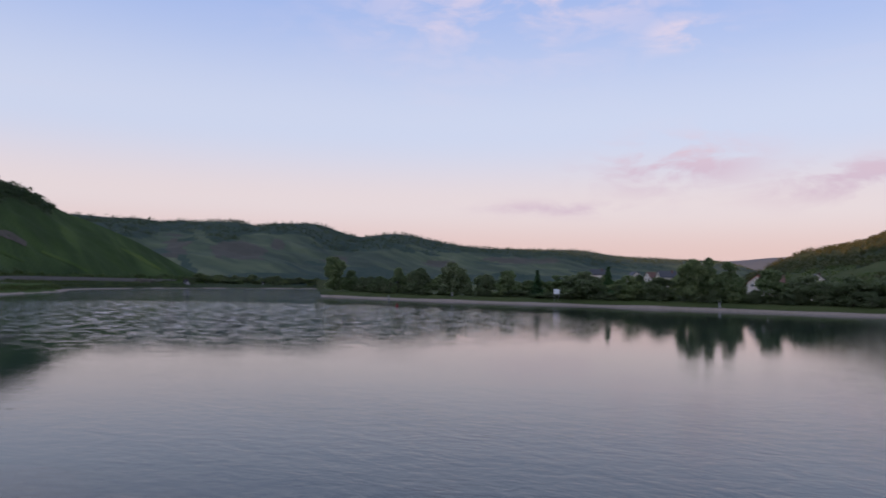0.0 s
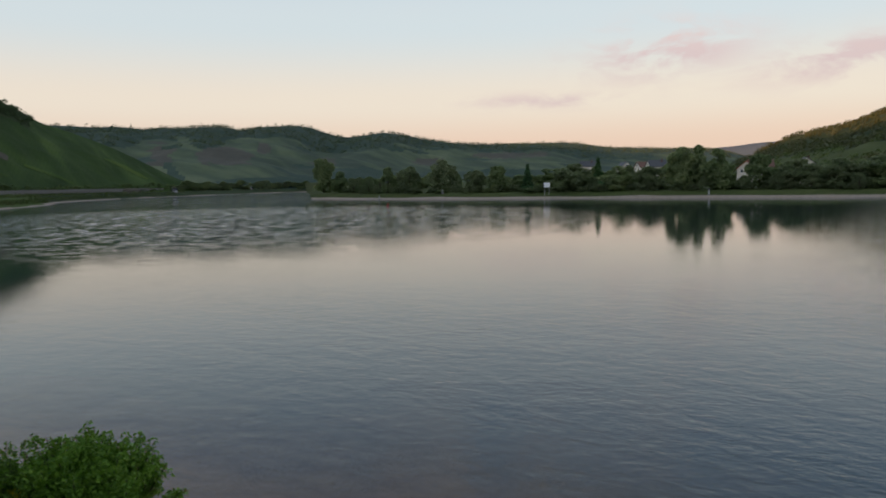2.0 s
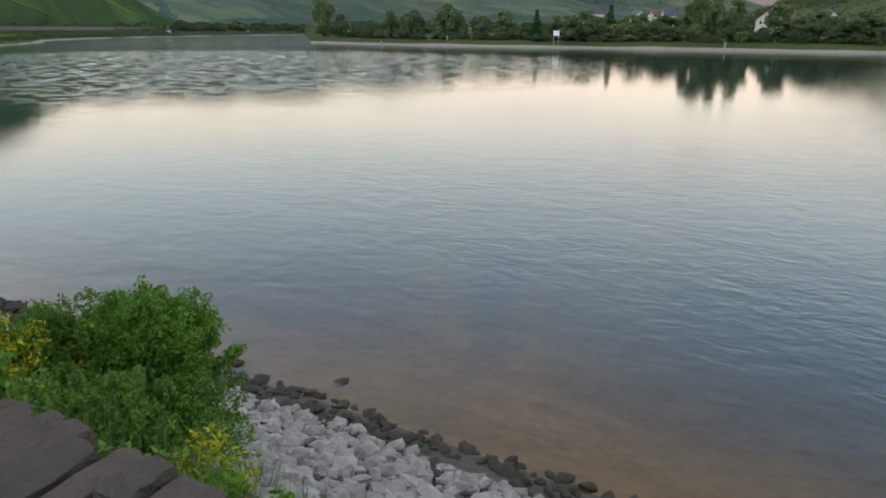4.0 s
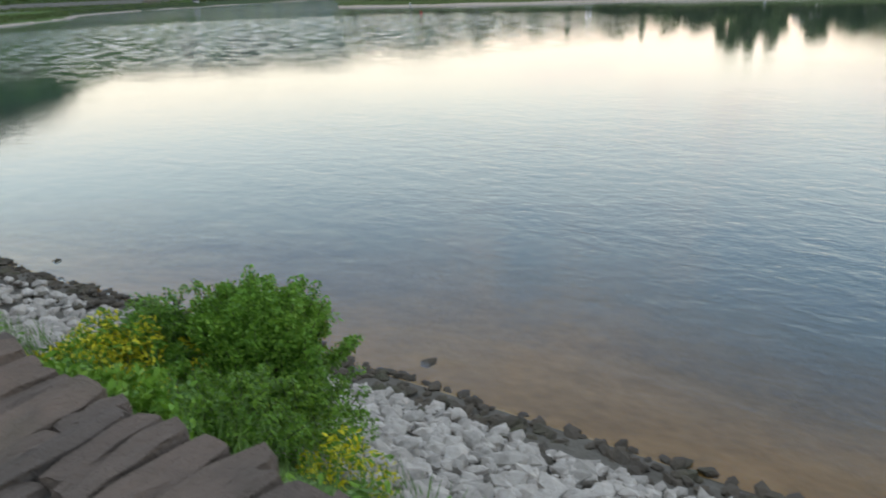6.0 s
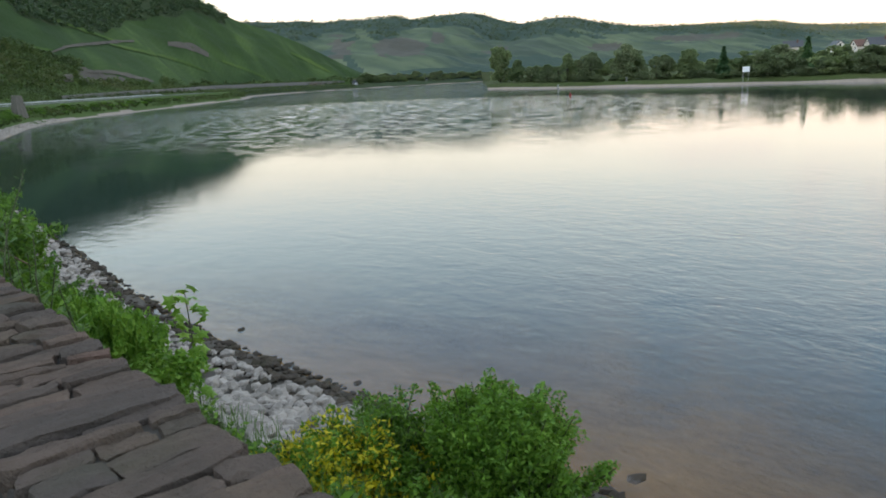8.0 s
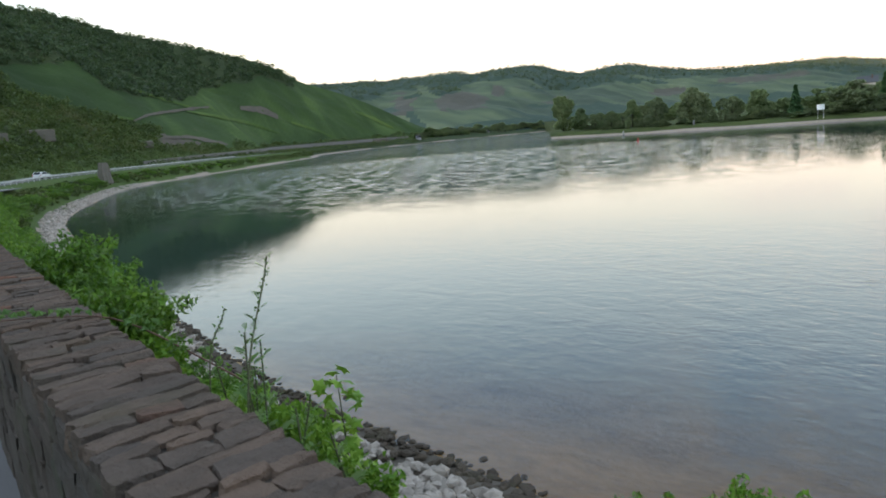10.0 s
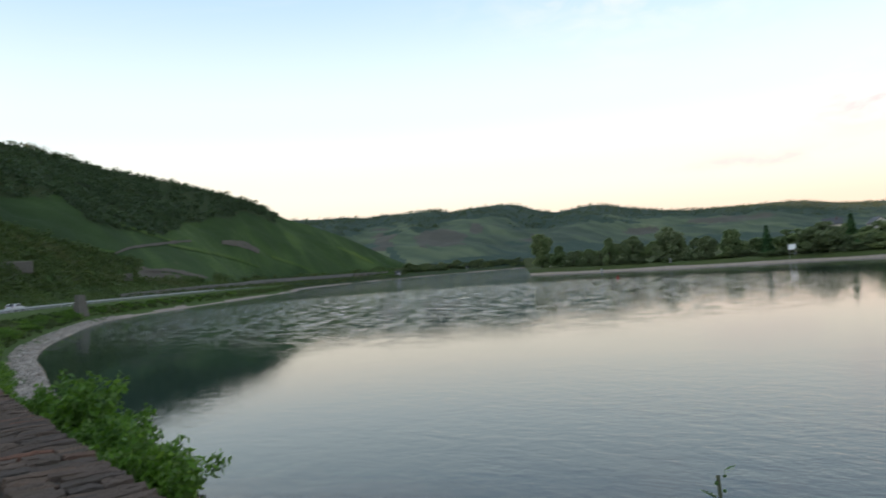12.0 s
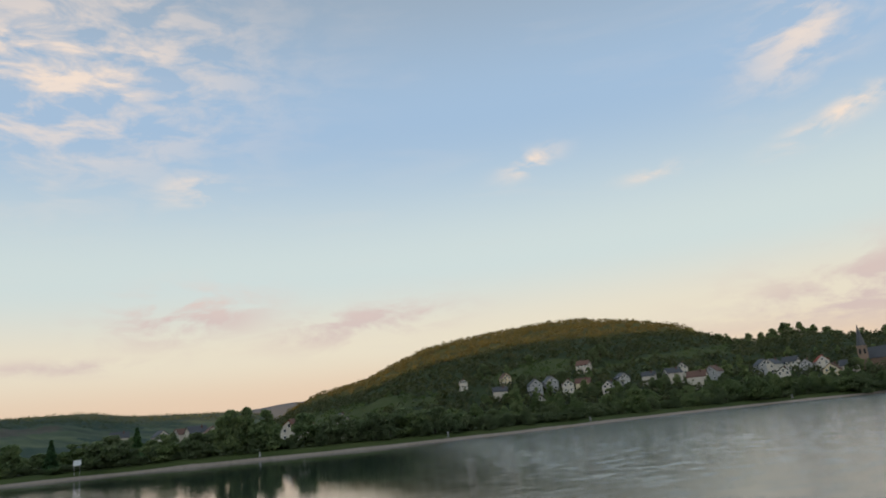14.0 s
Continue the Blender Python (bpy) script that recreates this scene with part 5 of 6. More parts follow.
def build_single_plants():
    r = random.Random(77)
    # maple sapling among the stones
    z0 = 2.0
    ob = thing("sapling", "young maple sapling with bright lobed leaves", "sapling", pose(3.45, 10.4, z0))
    top = 1.86
    part("stem", limb_mesh("stem", [((0, 0, -0.2), (0.03, 0.0, top * 0.5), 0.014, 0.010), ((0.03, 0, top * 0.5), (0, 0.02, top), 0.010, 0.004)], STEM), ob)
    bm = bmesh.new()
    for i in range(70):
        t = r.uniform(0.15, 1.0)
        a = r.uniform(0, 6.28)
        w = (0.30 if t < 0.6 else 0.20) * r.uniform(0.4, 1.0)
        lobed_leaf(bm, (math.cos(a) * w, math.sin(a) * w, top * t), r.uniform(0.12, 0.21), r)
    part("foliage", bm, ob, mat=LEAF_LIME)

    def stalk(name, label, x, y, z, bend, tip, leaf, thick=0.005):
        """A leafy weed: a bent stem through bend to tip, with cut leaves that grow shorter upwards."""
        ob = thing(name, label, "weed", pose(x, y, z), "tall weeds by the wall")
        path = spline([(0, 0, 0), bend, tip], 0.02)
        part("stem", mesh_from("stem", *tube(path, thick), STEM, None, True), ob)
        bm, n = bmesh.new(), len(path)
        for i in range(4, n, 2):
            u = i / n
            a = i * 1.2
            l = leaf * (1.3 - 1.15 * u) * r.uniform(0.7, 1.3)
            d = Vector((math.cos(a), math.sin(a), r.uniform(0.0, 0.5) + 0.8 * u)).normalized()
            side = Vector((-math.sin(a), math.cos(a), 0.15))
            c = Vector(path[i])
            lobes = [(0.0, 1.0, 0.0)] + [(0.3 + 0.22 * k, 0.5 - 0.1 * k, sgn) for k in range(3) for sgn in (-1, 1)]
            for at_, size, sgn in lobes:
                b = c + d * l * at_ - Vector((0, 0, 0.25 * l * at_ * at_))
                way = (d + side * sgn * 0.9).normalized() if sgn else d
                e = b + way * l * size - Vector((0, 0, 0.2 * l * size))
                m = (b + e) / 2
                w = way.cross(Vector((0.1, 0.2, 1))).normalized() * l * (0.085 if sgn else 0.075)
                bm.faces.new([bm.verts.new(v) for v in (b, m + w, e, m - w)])
        for i in range(34):
            u = 0.80 + 0.2 * i / 34
            c = Vector(path[min(n - 1, int(u * n))]) + Vector((r.uniform(-0.012, 0.012), r.uniform(-0.012, 0.012), r.uniform(-0.01, 0.01)))
            bmesh.ops.create_icosphere(bm, subdivisions=1, radius=r.uniform(0.0025, 0.005), matrix=Matrix.Translation(c))
        part("leaves", bm, ob, mat=LEAF_WEED)

    stalk("mugwort", "tall leaning mugwort stalk rising above the wall", 0.82, 6.50, 4.0, (0.03, 0.02, 1.22), (0.22, 0.15, 1.72), 0.20, 0.005)
    stalk("mugwort", "second mugwort stalk close to the tall one", 0.86, 6.56, 4.0, (0.02, 0.02, 0.95), (0.06, 0.06, 1.50), 0.24)
    stalk("mugwort", "slender weed with drooping top leaves", 0.93, 6.98, 4.0, (0.0, 0.02, 1.2), (0.10, 0.04, 1.50), 0.16, 0.004)
    for k in range(14):
        h = r.uniform(1.05, 1.42)
        stalk("mugwort", "leafy weed stalk beside the wall", 0.80 + r.uniform(0, 0.30), 6.25 + r.uniform(0, 1.1), 3.95, (r.uniform(-0.04, 0.04), r.uniform(-0.04, 0.04), h * 0.6), (r.uniform(-0.1, 0.12), r.uniform(-0.1, 0.1), h), 0.27)
    for k in range(9):
        y, h = 14.4 + 0.25 * k, r.uniform(0.5, 0.95)
        stalk("mugwort", "grey-green weed leaning on the wall", wall_x(y) - 0.26 + r.uniform(-0.04, 0.03), y, ROAD_Z, (-0.05, 0, h * 0.6), (r.uniform(-0.3, -0.05), r.uniform(-0.1, 0.1), h), 0.22)
    # bramble shoot lying over the cap stones
    ob = thing("bramble", "bramble shoot with red tip lying over the wall", "bramble", pose(0, 0, 0))
    path = spline([(1.15, 7.2, 5.15), (0.85, 7.62, 5.40), (0.62, 7.82, 5.445), (0.45, 7.95, 5.45), (0.36, 8.1, 5.47)], 0.05)
    part("stem", mesh_from("stem", *tube(path, 0.004), plain("brown_stem", (0.13, 0.07, 0.05), 0.6), None, True), ob)
    bm = bmesh.new()
    for p in path[4:]:
        for k in range(2):
            lobed_leaf(bm, Vector(p) + Vector((r.uniform(-0.05, 0.05), r.uniform(-0.06, 0.06), 0.02)), r.uniform(0.03, 0.055), r)
    part("leaves", bm, ob, mat=LEAF_WEED)
    red = plain("red_leaf", (0.30, 0.10, 0.085), 0.6)
    for k in range(5):
        bm = bmesh.new()
        lobed_leaf(bm, Vector(path[-1]) + Vector((r.uniform(-0.04, 0.04), r.uniform(-0.05, 0.05), r.uniform(0, 0.03))), r.uniform(0.025, 0.04), r)
        part("young_leaf", bm, ob, "red young leaf", mat=red)


def grass():
    """Long grass and seedlings on the slope below the wall, as one mass of blades."""
    r = np.random.RandomState(91)
    V, n = [], 15000
    for k in range(n):
        y = r.uniform(-4, 60) if k % 2 else r.uniform(0, 22)
        s = r.uniform(4.3, 7.45) if r.uniform() < 0.8 else r.uniform(12.7, 14.4)
        p, nn = shore_at(y)
        q = p + nn * s + r.uniform(-0.4, 0.4, 2)
        z = bank_height(s, y) - 0.03
        h, w, a = r.uniform(0.06, 0.26) * (0.5 if s > 12 else 1.0), r.uniform(0.003, 0.007), r.uniform(0, 6.28)
        c, sn = math.cos(a), math.sin(a)
        lean = r.uniform(0.05, 0.5) * h
        b = r.uniform(0, 6.28)
        t = (q[0] + math.cos(b) * lean, q[1] + math.sin(b) * lean, z + h)
        V += [(q[0] - c * w, q[1] - sn * w, z), (q[0] + c * w, q[1] + sn * w, z), (t[0] + c * w * 0.3, t[1] + sn * w * 0.3, t[2]), (t[0] - c * w * 0.3, t[1] - sn * w * 0.3, t[2])]
    tagged(part("grass", cards_mesh("grass", np.array(V), np.arange(4 * n).reshape(n, 4), LEAF_WEED)), "long green grass on the bank and verge", "grass", kind="stuff")


grass()
build_bushes()
build_single_plants()
far_trees()
hill_cover()


# ---- road furniture ----
BLUE = plain("sign_blue", (0.02, 0.13, 0.50), 0.35, 0.05, 5.0)
WHITE = plain("sign_white", (0.78, 0.79, 0.78), 0.4, 0.06, 5.0)
BLACK = plain("sign_black", (0.02, 0.02, 0.022), 0.5, 0.1, 5.0)
RED = plain("buoy_red", (0.34, 0.05, 0.04), 0.6, 0.12, 3.0)
CONCRETE = plain("pale_concrete", (0.21, 0.20, 0.19), 0.9, 0.2, 0.6, bump=0.4)
OLDSTONE = plain("old_masonry", (0.17, 0.155, 0.13), 0.95, 0.25, 0.9, bump=0.5)
GLASS = plain("window_glass", (0.035, 0.045, 0.055), 0.12, 0.1, 2.0)
TYRE = plain("tyre_rubber", (0.02, 0.02, 0.02), 0.8)
CARPAINT = plain("white_car_paint", (0.75, 0.76, 0.77), 0.25, 0.03, 2.0)
TAIL = plain("tail_lamp_red", (0.5, 0.03, 0.02), 0.3)


def prism(points, y0, y1):
    """A plate cut to an outline of x, z points, from y0 to y1."""
    bm = bmesh.new()
    a = [bm.verts.new((x, y0, z)) for x, z in points]
    b = [bm.verts.new((x, y1, z)) for x, z in points]
    bm.faces.new(a)
    bm.faces.new(b[::-1])
    n = len(points)
    for i in range(n):
        bm.faces.new((a[i], b[i], b[(i + 1) % n], a[(i + 1) % n]))
    bmesh.ops.recalc_face_normals(bm, faces=bm.faces)
    return bm


def rounded(w, z0, z1, r, n=5):
    pts = []
    for cx, cz, a0 in ((w / 2 - r, z1 - r, 0), (-w / 2 + r, z1 - r, 90), (-w / 2 + r, z0 + r, 180), (w / 2 - r, z0 + r, 270)):
        pts += [(cx + r * math.cos(radians(a0 + 90 * i / n)), cz + r * math.sin(radians(a0 + 90 * i / n))) for i in range(n + 1)]
    return pts


def camping_sign():
    ob = thing("road_sign", "blue campsite sign on a steel post beside the wall", "road sign", pose(2.02, 25.8, 4.40, 0, 0, 30))
    part("post", rod(bmesh.new(), (0, 0.03, 0), (0, 0.03, 2.62), 0.03, sides=12), ob, "galvanised post", mat=STEEL)
    plate = part("plate", prism(rounded(0.62, 1.88, 2.68, 0.05), -0.012, 0.0), ob, "blue sign plate", mat=BLUE)
    part("border", prism(rounded(0.60, 1.90, 2.66, 0.045), -0.0135, -0.0125), plate, "white border line", mat=WHITE)
    part("face", prism(rounded(0.57, 1.915, 2.645, 0.04), -0.016, -0.014), plate, mat=BLUE)
    part("panel", prism(rounded(0.36, 2.10, 2.57, 0.01), -0.020, -0.0165), plate, "white pictogram panel", mat=WHITE)
    bm = prism([(-0.11, 2.36), (0.0, 2.53), (0.11, 2.36), (0.055, 2.36), (0.0, 2.45), (-0.055, 2.36)], -0.024, -0.0205)
    part("tent_symbol", bm, plate, "black tent symbol", mat=BLACK)
    bm = prism([(-0.13, 2.16), (-0.13, 2.28), (-0.09, 2.32), (0.12, 2.32), (0.12, 2.16)], -0.024, -0.0205)
    part("caravan_symbol", bm, plate, "black caravan symbol", mat=BLACK)
    part("caravan_window", prism([(0.0, 2.22), (0.0, 2.28), (0.08, 2.28), (0.08, 2.22)], -0.0265, -0.0245), plate, mat=WHITE)
    small = part("distance_plate", prism(rounded(0.46, 1.64, 1.86, 0.02), -0.012, 0.0), ob, "white plate with small dark print", mat=WHITE)
    for k, x in enumerate((-0.12, -0.02, 0.09)):
        part("print_bar", boxed(x - 0.035, -0.015, 1.72, x + 0.035, -0.0125, 1.78), small, mat=BLACK)
    for z in (2.0, 2.5, 1.75):
        part("clamp", boxed(-0.045, 0.0, z - 0.02, 0.045, 0.065, z + 0.02, 0.004), ob, mat=STEEL)


def guard_rail(name, label, y0, y1, s, lift, step=4.0):
    """A steel crash barrier beside the road, s metres inland of the water."""
    sel = (SHORE[:, 1] > y0) & (SHORE[:, 1] < y1)
    line = SHORE[sel] + SHORE_N[sel] * s
    ob = thing(name, label, "guard rail", kind="structure")
    prof = [(0, 0.42), (0.05, 0.47), (0.0, 0.53), (0.0, 0.61), (0.05, 0.67), (0, 0.73), (-0.02, 0.73), (-0.02, 0.42)]
    verts = []
    for p, nn in zip(line, SHORE_N[sel]):
        for a, z in prof:
            verts.append((p[0] - nn[0] * a, p[1] - nn[1] * a, road_z(p[1]) + lift + z))
    part("beam", mesh_from("beam", verts, [tuple(f) for f in grid_faces(len(line), len(prof))], STEEL), ob)
    post = bpy.data.meshes.new("post")
    bm = boxed(-0.05, -0.04, -0.35, 0.05, 0.04, 0.74, 0.006)
    bm.to_mesh(post)
    bm.free()
    post.materials.append(STEEL)
    dist = np.concatenate([[0], np.cumsum(np.linalg.norm(np.diff(line, axis=0), axis=1))])
    for d in np.arange(1.0, dist[-1], step):
        x, y = np.interp(d, dist, line[:, 0]), np.interp(d, dist, line[:, 1])
        part("post", post, ob, "", pose(x - 0.0, y, road_z(y) + lift))


def make_car(label, x, y, z, turn):
    """A small estate car, about 4.3 m long."""
    ob = thing("car", label, "car", pose(x, y, z, 0, 0, turn))
    side = [(-2.1, 0.35), (-2.12, 0.80), (-1.95, 0.95), (-1.6, 1.38), (-1.3, 1.47), (0.25, 1.45), (0.95, 0.98), (1.95, 0.84), (2.12, 0.6), (2.1, 0.32)]
    bm = prism(side, -0.86, 0.86)
    bmesh.ops.bevel(bm, geom=[e for e in bm.edges], offset=0.05, segments=2, affect="EDGES")
    body = part("body", bm, ob, "white car body", mat=CARPAINT)
    for s in (-1, 1):
        part("side_window", prism([(-1.5, 0.98), (-1.35, 1.36), (0.2, 1.36), (0.72, 1.0)], s * 0.855, s * 0.872), ob, "dark window glass", mat=GLASS)
        part("tail_lamp", boxed(-2.135, s * 0.8 - 0.1, 0.68, -2.05, s * 0.8 + 0.03, 0.92, 0.01), ob, "red tail lamp", mat=TAIL)
        part("headlight", boxed(2.02, s * 0.66 - 0.14, 0.6, 2.13, s * 0.66 + 0.12, 0.74, 0.01), ob, mat=GLASS)
        for a in (-1.32, 1.30):
            wheel = part("wheel", rod(bmesh.new(), (a, s * 0.68, 0.32), (a, s * 0.88, 0.32), 0.32, sides=18), ob, "black tyre", mat=TYRE)
            part("rim", rod(bmesh.new(), (a, s * 0.86, 0.32), (a, s * 0.89, 0.32), 0.19, sides=12), wheel, "silver wheel rim", mat=STEEL)
    bm = bmesh.new()
    v = [bm.verts.new(c) for c in ((-2.0, -0.68, 0.97), (-2.0, 0.68, 0.97), (-1.64, 0.62, 1.38), (-1.64, -0.62, 1.38))]
    f = bm.faces.new(v)
    r = bmesh.ops.extrude_face_region(bm, geom=[f])
    bmesh.ops.translate(bm, verts=[g for g in r["geom"] if isinstance(g, bmesh.types.BMVert)], vec=(-0.03, 0, 0.03))
    part("rear_window", bm, ob, "dark window glass", mat=GLASS)
    part("bumper", boxed(-2.18, -0.8, 0.34, -2.08, 0.8, 0.56, 0.03), ob, mat=CARPAINT)


def road_things():
    camping_sign()
    guard_rail("crash_barrier", "long galvanised crash barrier along the main road", 30, 262, 14.6, 0.0)
    p, nn = shore_at(127)
    q = p + nn * 17.3
    make_car("white estate car driving on the main road", q[0], q[1], road_z(127) + 0.07, 52)
    p, nn = shore_at(166)
    q = p + nn * 17.0
    make_car("white car parked by the main road", q[0], q[1], road_z(160) + 0.07, 50)
    # white marker posts at the bend of the road
    for k, y in enumerate((118.0, 121.0, 124.0)):
        p, nn = shore_at(y)
        q = p + nn * 24.0
        ob = thing("marker_post", "white roadside marker post with a black band", "post", pose(q[0], q[1], bank_height(24.0, y) - 0.2), "marker posts at the bend")
        part("post", boxed(-0.06, -0.05, 0, 0.06, 0.05, 1.25, 0.015), ob, mat=WHITE)
        part("band", boxed(-0.065, -0.055, 0.85, 0.065, 0.055, 1.02), ob, "black band", mat=BLACK)
    # raised embankment behind the road, further along the bend
    sel = (SHORE[:, 1] > 212) & (SHORE[:, 0] < 400)
    line = SHORE[sel] + SHORE_N[sel] * 25.0
    nn = SHORE_N[sel]
    verts = []
    for p, m, k in zip(line, nn, np.linspace(0, 1, len(line))):
        top = 5.2 + 1.5 * min(1.0, 1.6 * k) + 0.1 * math.sin(9 * k)
        for a, z in ((0.0, 2.6), (-0.25, top), (0.35, top), (0.35, top - 0.25), (5.5, top - 0.25), (9.0, 5.2)):
            verts.append((p[0] + m[0] * a, p[1] + m[1] * a, z))
    wall = thing("embankment", "long pale concrete embankment carrying the upper road", "embankment", kind="structure")
    part("face", mesh_from("face", verts, [tuple(f) for f in up_facing(verts, grid_faces(len(line), 6))], CONCRETE), wall)
    # ruined stone pier on the slope
    x, y = 44.6, 166.5
    z = Ground.z(x, y)
    ob = thing("stone_pier", "tapering ruined stone pier on the hillside", "ruin", pose(x, y, z - 0.5, 0, 0, 20))
    bm = bmesh.new()
    r = bmesh.ops.create_cube(bm, size=1.0)
    bmesh.ops.subdivide_edges(bm, edges=bm.edges, cuts=4, use_grid_fill=True)
    for v in bm.verts:
        k = v.co.z + 0.5
        w = 2.3 - 1.0 * k
        v.co = Vector((v.co.x * w, v.co.y * w, k * 4.4)) + Vector((0.12 * ridged(v.co * 9, 1.0), 0.12 * ridged(v.co * 7, 1.0), 0.3 * k * ridged((v.co.x * 3, v.co.y * 3, 5), 1.0)))
    part("masonry", bm, ob, mat=OLDSTONE)
    for az, el, w, h in ((-11.2, 2.0, 13.0, 3.4), (-8.9, 1.9, 8.0, 2.6), (-18.3, 0.9, 7.0, 2.6)):
        x, y, z = sight(az, el, (0, 5.8))
        ob = thing("retaining_wall", "grey stone retaining wall in the scrub", "wall", pose(x, y, z - h * 0.4, 0, 0, az), "walls on the slope")
        bm = boxed(-w / 2, -0.6, 0, w / 2, 0.6, h, 0.15)
        bmesh.ops.subdivide_edges(bm, edges=bm.edges, cuts=2)
        for v in bm.verts:
            v.co += Vector((0.1, 0.1, 0.25)) * ridged(v.co, 0.7)
        part("masonry", bm, ob, mat=OLDSTONE)


def sight(az, el, eye, d0=120.0, d1=1700.0, step=3.0):
    """The first place on the land at a heading and height seen from the path."""
    d = d0
    while d < d1:
        x, y = polar(az, d)
        x, y = x + eye[0], y + eye[1]
        z = Ground.z(x, y)
        if z > EYE + d * math.tan(radians(el)):
            return x, y, z
        d += step
    return x, y, z


def slope_strips():
    """Field tracks, bare terraces and fresh rows of vines lying on the vineyard slope."""
    eye = (0.0, 5.75)
    rows = [("field_track", "bare earth track between the vineyard plots", EARTH, 0.10, ((-17.9, 2.6), (-18.9, 2.98), (-20.1, 3.12), (-21.9, 3.25), (-23.2, 3.3))),
            ("bare_terrace", "bare slate patch among the vines", EARTH, 0.24, ((-25.4, 3.05), (-26.3, 2.95), (-27.1, 2.75), (-28.1, 2.2))),
            ("field_track", "bare earth track below the vines", EARTH, 0.13, ((-20.0, 1.25), (-21.5, 1.2), (-23.0, 0.8), (-24.2, 0.45))),
            ("vine_rows", "bright green strip of young vines", YOUNG, 0.13, ((-11.0, 5.2), (-12.5, 4.4), (-14.0, 3.7), (-16.0, 3.1), (-18.0, 2.75))),
            ("vine_rows", "bright green strip of young vines", YOUNG, 0.11, ((-21.6, 3.1), (-24.0, 2.5), (-26.1, 1.85), (-28.0, 1.0))),
            ("vine_rows", "bright green strip of young vines", YOUNG, 0.12, ((-29.0, 1.75), (-30.7, 1.08), (-32.0, 0.4))),
            ("vine_rows", "bright green strip of young vines", YOUNG, 0.12, ((-34.0, 2.2), (-35.4, 1.5), (-36.8, 0.7))),
            ("vine_rows", "bright green strip of young vines", YOUNG, 0.10, ((-16.5, 5.6), (-19.0, 4.5), (-21.9, 3.35)))]
    for name, label, mat, half, pts in rows:
        line = spline([(*q, 0.0) for q in pts], 0.18)
        verts = []
        for k, (az, el, _) in enumerate(line):
            w = half * (0.35 + 0.65 * math.sin(math.pi * (k + 0.5) / len(line)) ** 0.5) * (1.0 + 0.5 * ridged((az * 3, el * 3, 0), 0.6))
            for e in (-w, w):
                x, y, z = sight(az, el + e, eye, step=0.7)
                verts.append((x, y, z + 0.45))
        tagged(part(name, mesh_from(name, verts, up_facing(verts, grid_faces(len(line), 2)), mat)), label, "field", kind="stuff")


# ---- the village ----
WALLS = [plain("white_render", (0.60, 0.55, 0.48), 0.85, 0.1, 0.8), plain("cream_render", (0.66, 0.56, 0.38), 0.85, 0.1, 0.8), plain("grey_render", (0.36, 0.36, 0.36), 0.9, 0.12, 0.8)]
ROOFS = [plain("slate_roof", (0.075, 0.08, 0.09), 0.6, 0.2, 1.5, bump=0.4), plain("brown_tile_roof", (0.16, 0.09, 0.07), 0.8, 0.2, 1.5, bump=0.4), plain("red_tile_roof", (0.42, 0.09, 0.055), 0.8, 0.2, 1.5, bump=0.4)]
SPIRE = plain("spire_slate", (0.09, 0.095, 0.105), 0.6, 0.2, 1.0)
SANDSTONE = plain("church_sandstone", (0.30, 0.21, 0.16), 0.9, 0.2, 0.8)


def gable(w, l, h, rise):
    """House walls with two gables; the ridge runs along y."""
    return prism([(-w / 2, -1.5), (-w / 2, h), (0, h + rise), (w / 2, h), (w / 2, -1.5)], -l / 2, l / 2)


def gable_roof(w, l, h, rise, over=0.35, thick=0.22):
    k = rise / (w / 2)
    o = [(-w / 2 - over, h - over * k), (0, h + rise), (w / 2 + over, h - over * k), (w / 2 + over, h - over * k + thick), (0, h + rise + thick * 1.2), (-w / 2 - over, h - over * k + thick)]
    return prism([o[0], o[1], o[2], o[3], o[4], o[5]], -l / 2 - over, l / 2 + over)


def make_house(label, x, y, z, turn, w, l, h, wall, roof, rise=None):
    rise = rise or w * 0.42
    ob = thing("house", label, "house", pose(x, y, z, 0, 0, turn), "village houses")
    part("wall", gable(w, l, h, rise), ob, mat=wall)
    top = part("roof", gable_roof(w, l, h, rise), ob, "pitched roof", mat=roof)
    part("chimney", boxed(w * 0.12, l * 0.2, h + rise * 0.5, w * 0.12 + 0.6, l * 0.2 + 0.6, h + rise + 0.8, 0.04), top, mat=ROOFS[1])
    floors = 2 if h > 4 else 1

    def window(px, py, pz, ax):
        if ax == "y":
            f = part("window", boxed(px - 0.55, py - 0.06, pz - 0.7, px + 0.55, py + 0.06, pz + 0.7, 0.02), ob, mat=WHITE)
            s = -1 if py < 0 else 1
            part("pane", boxed(px - 0.45, py + s * 0.062, pz - 0.6, px + 0.45, py + s * 0.075, pz + 0.6), f, "dark glass", mat=GLASS)
        else:
            f = part("window", boxed(px - 0.06, py - 0.55, pz - 0.7, px + 0.06, py + 0.55, pz + 0.7, 0.02), ob, mat=WHITE)
            s = -1 if px < 0 else 1
            part("pane", boxed(px + s * 0.062, py - 0.45, pz - 0.6, px + s * 0.075, py + 0.45, pz + 0.6), f, "dark glass", mat=GLASS)

    for k in range(floors):
        pz = 1.5 + 2.7 * k
        for px in (-w * 0.25, w * 0.25):
            window(px, -l / 2, pz, "y")
        for py in (-l * 0.3, 0.0, l * 0.3):
            window(-w / 2, py, pz, "x")
    window(0, -l / 2, h + rise * 0.35, "y")
    return ob


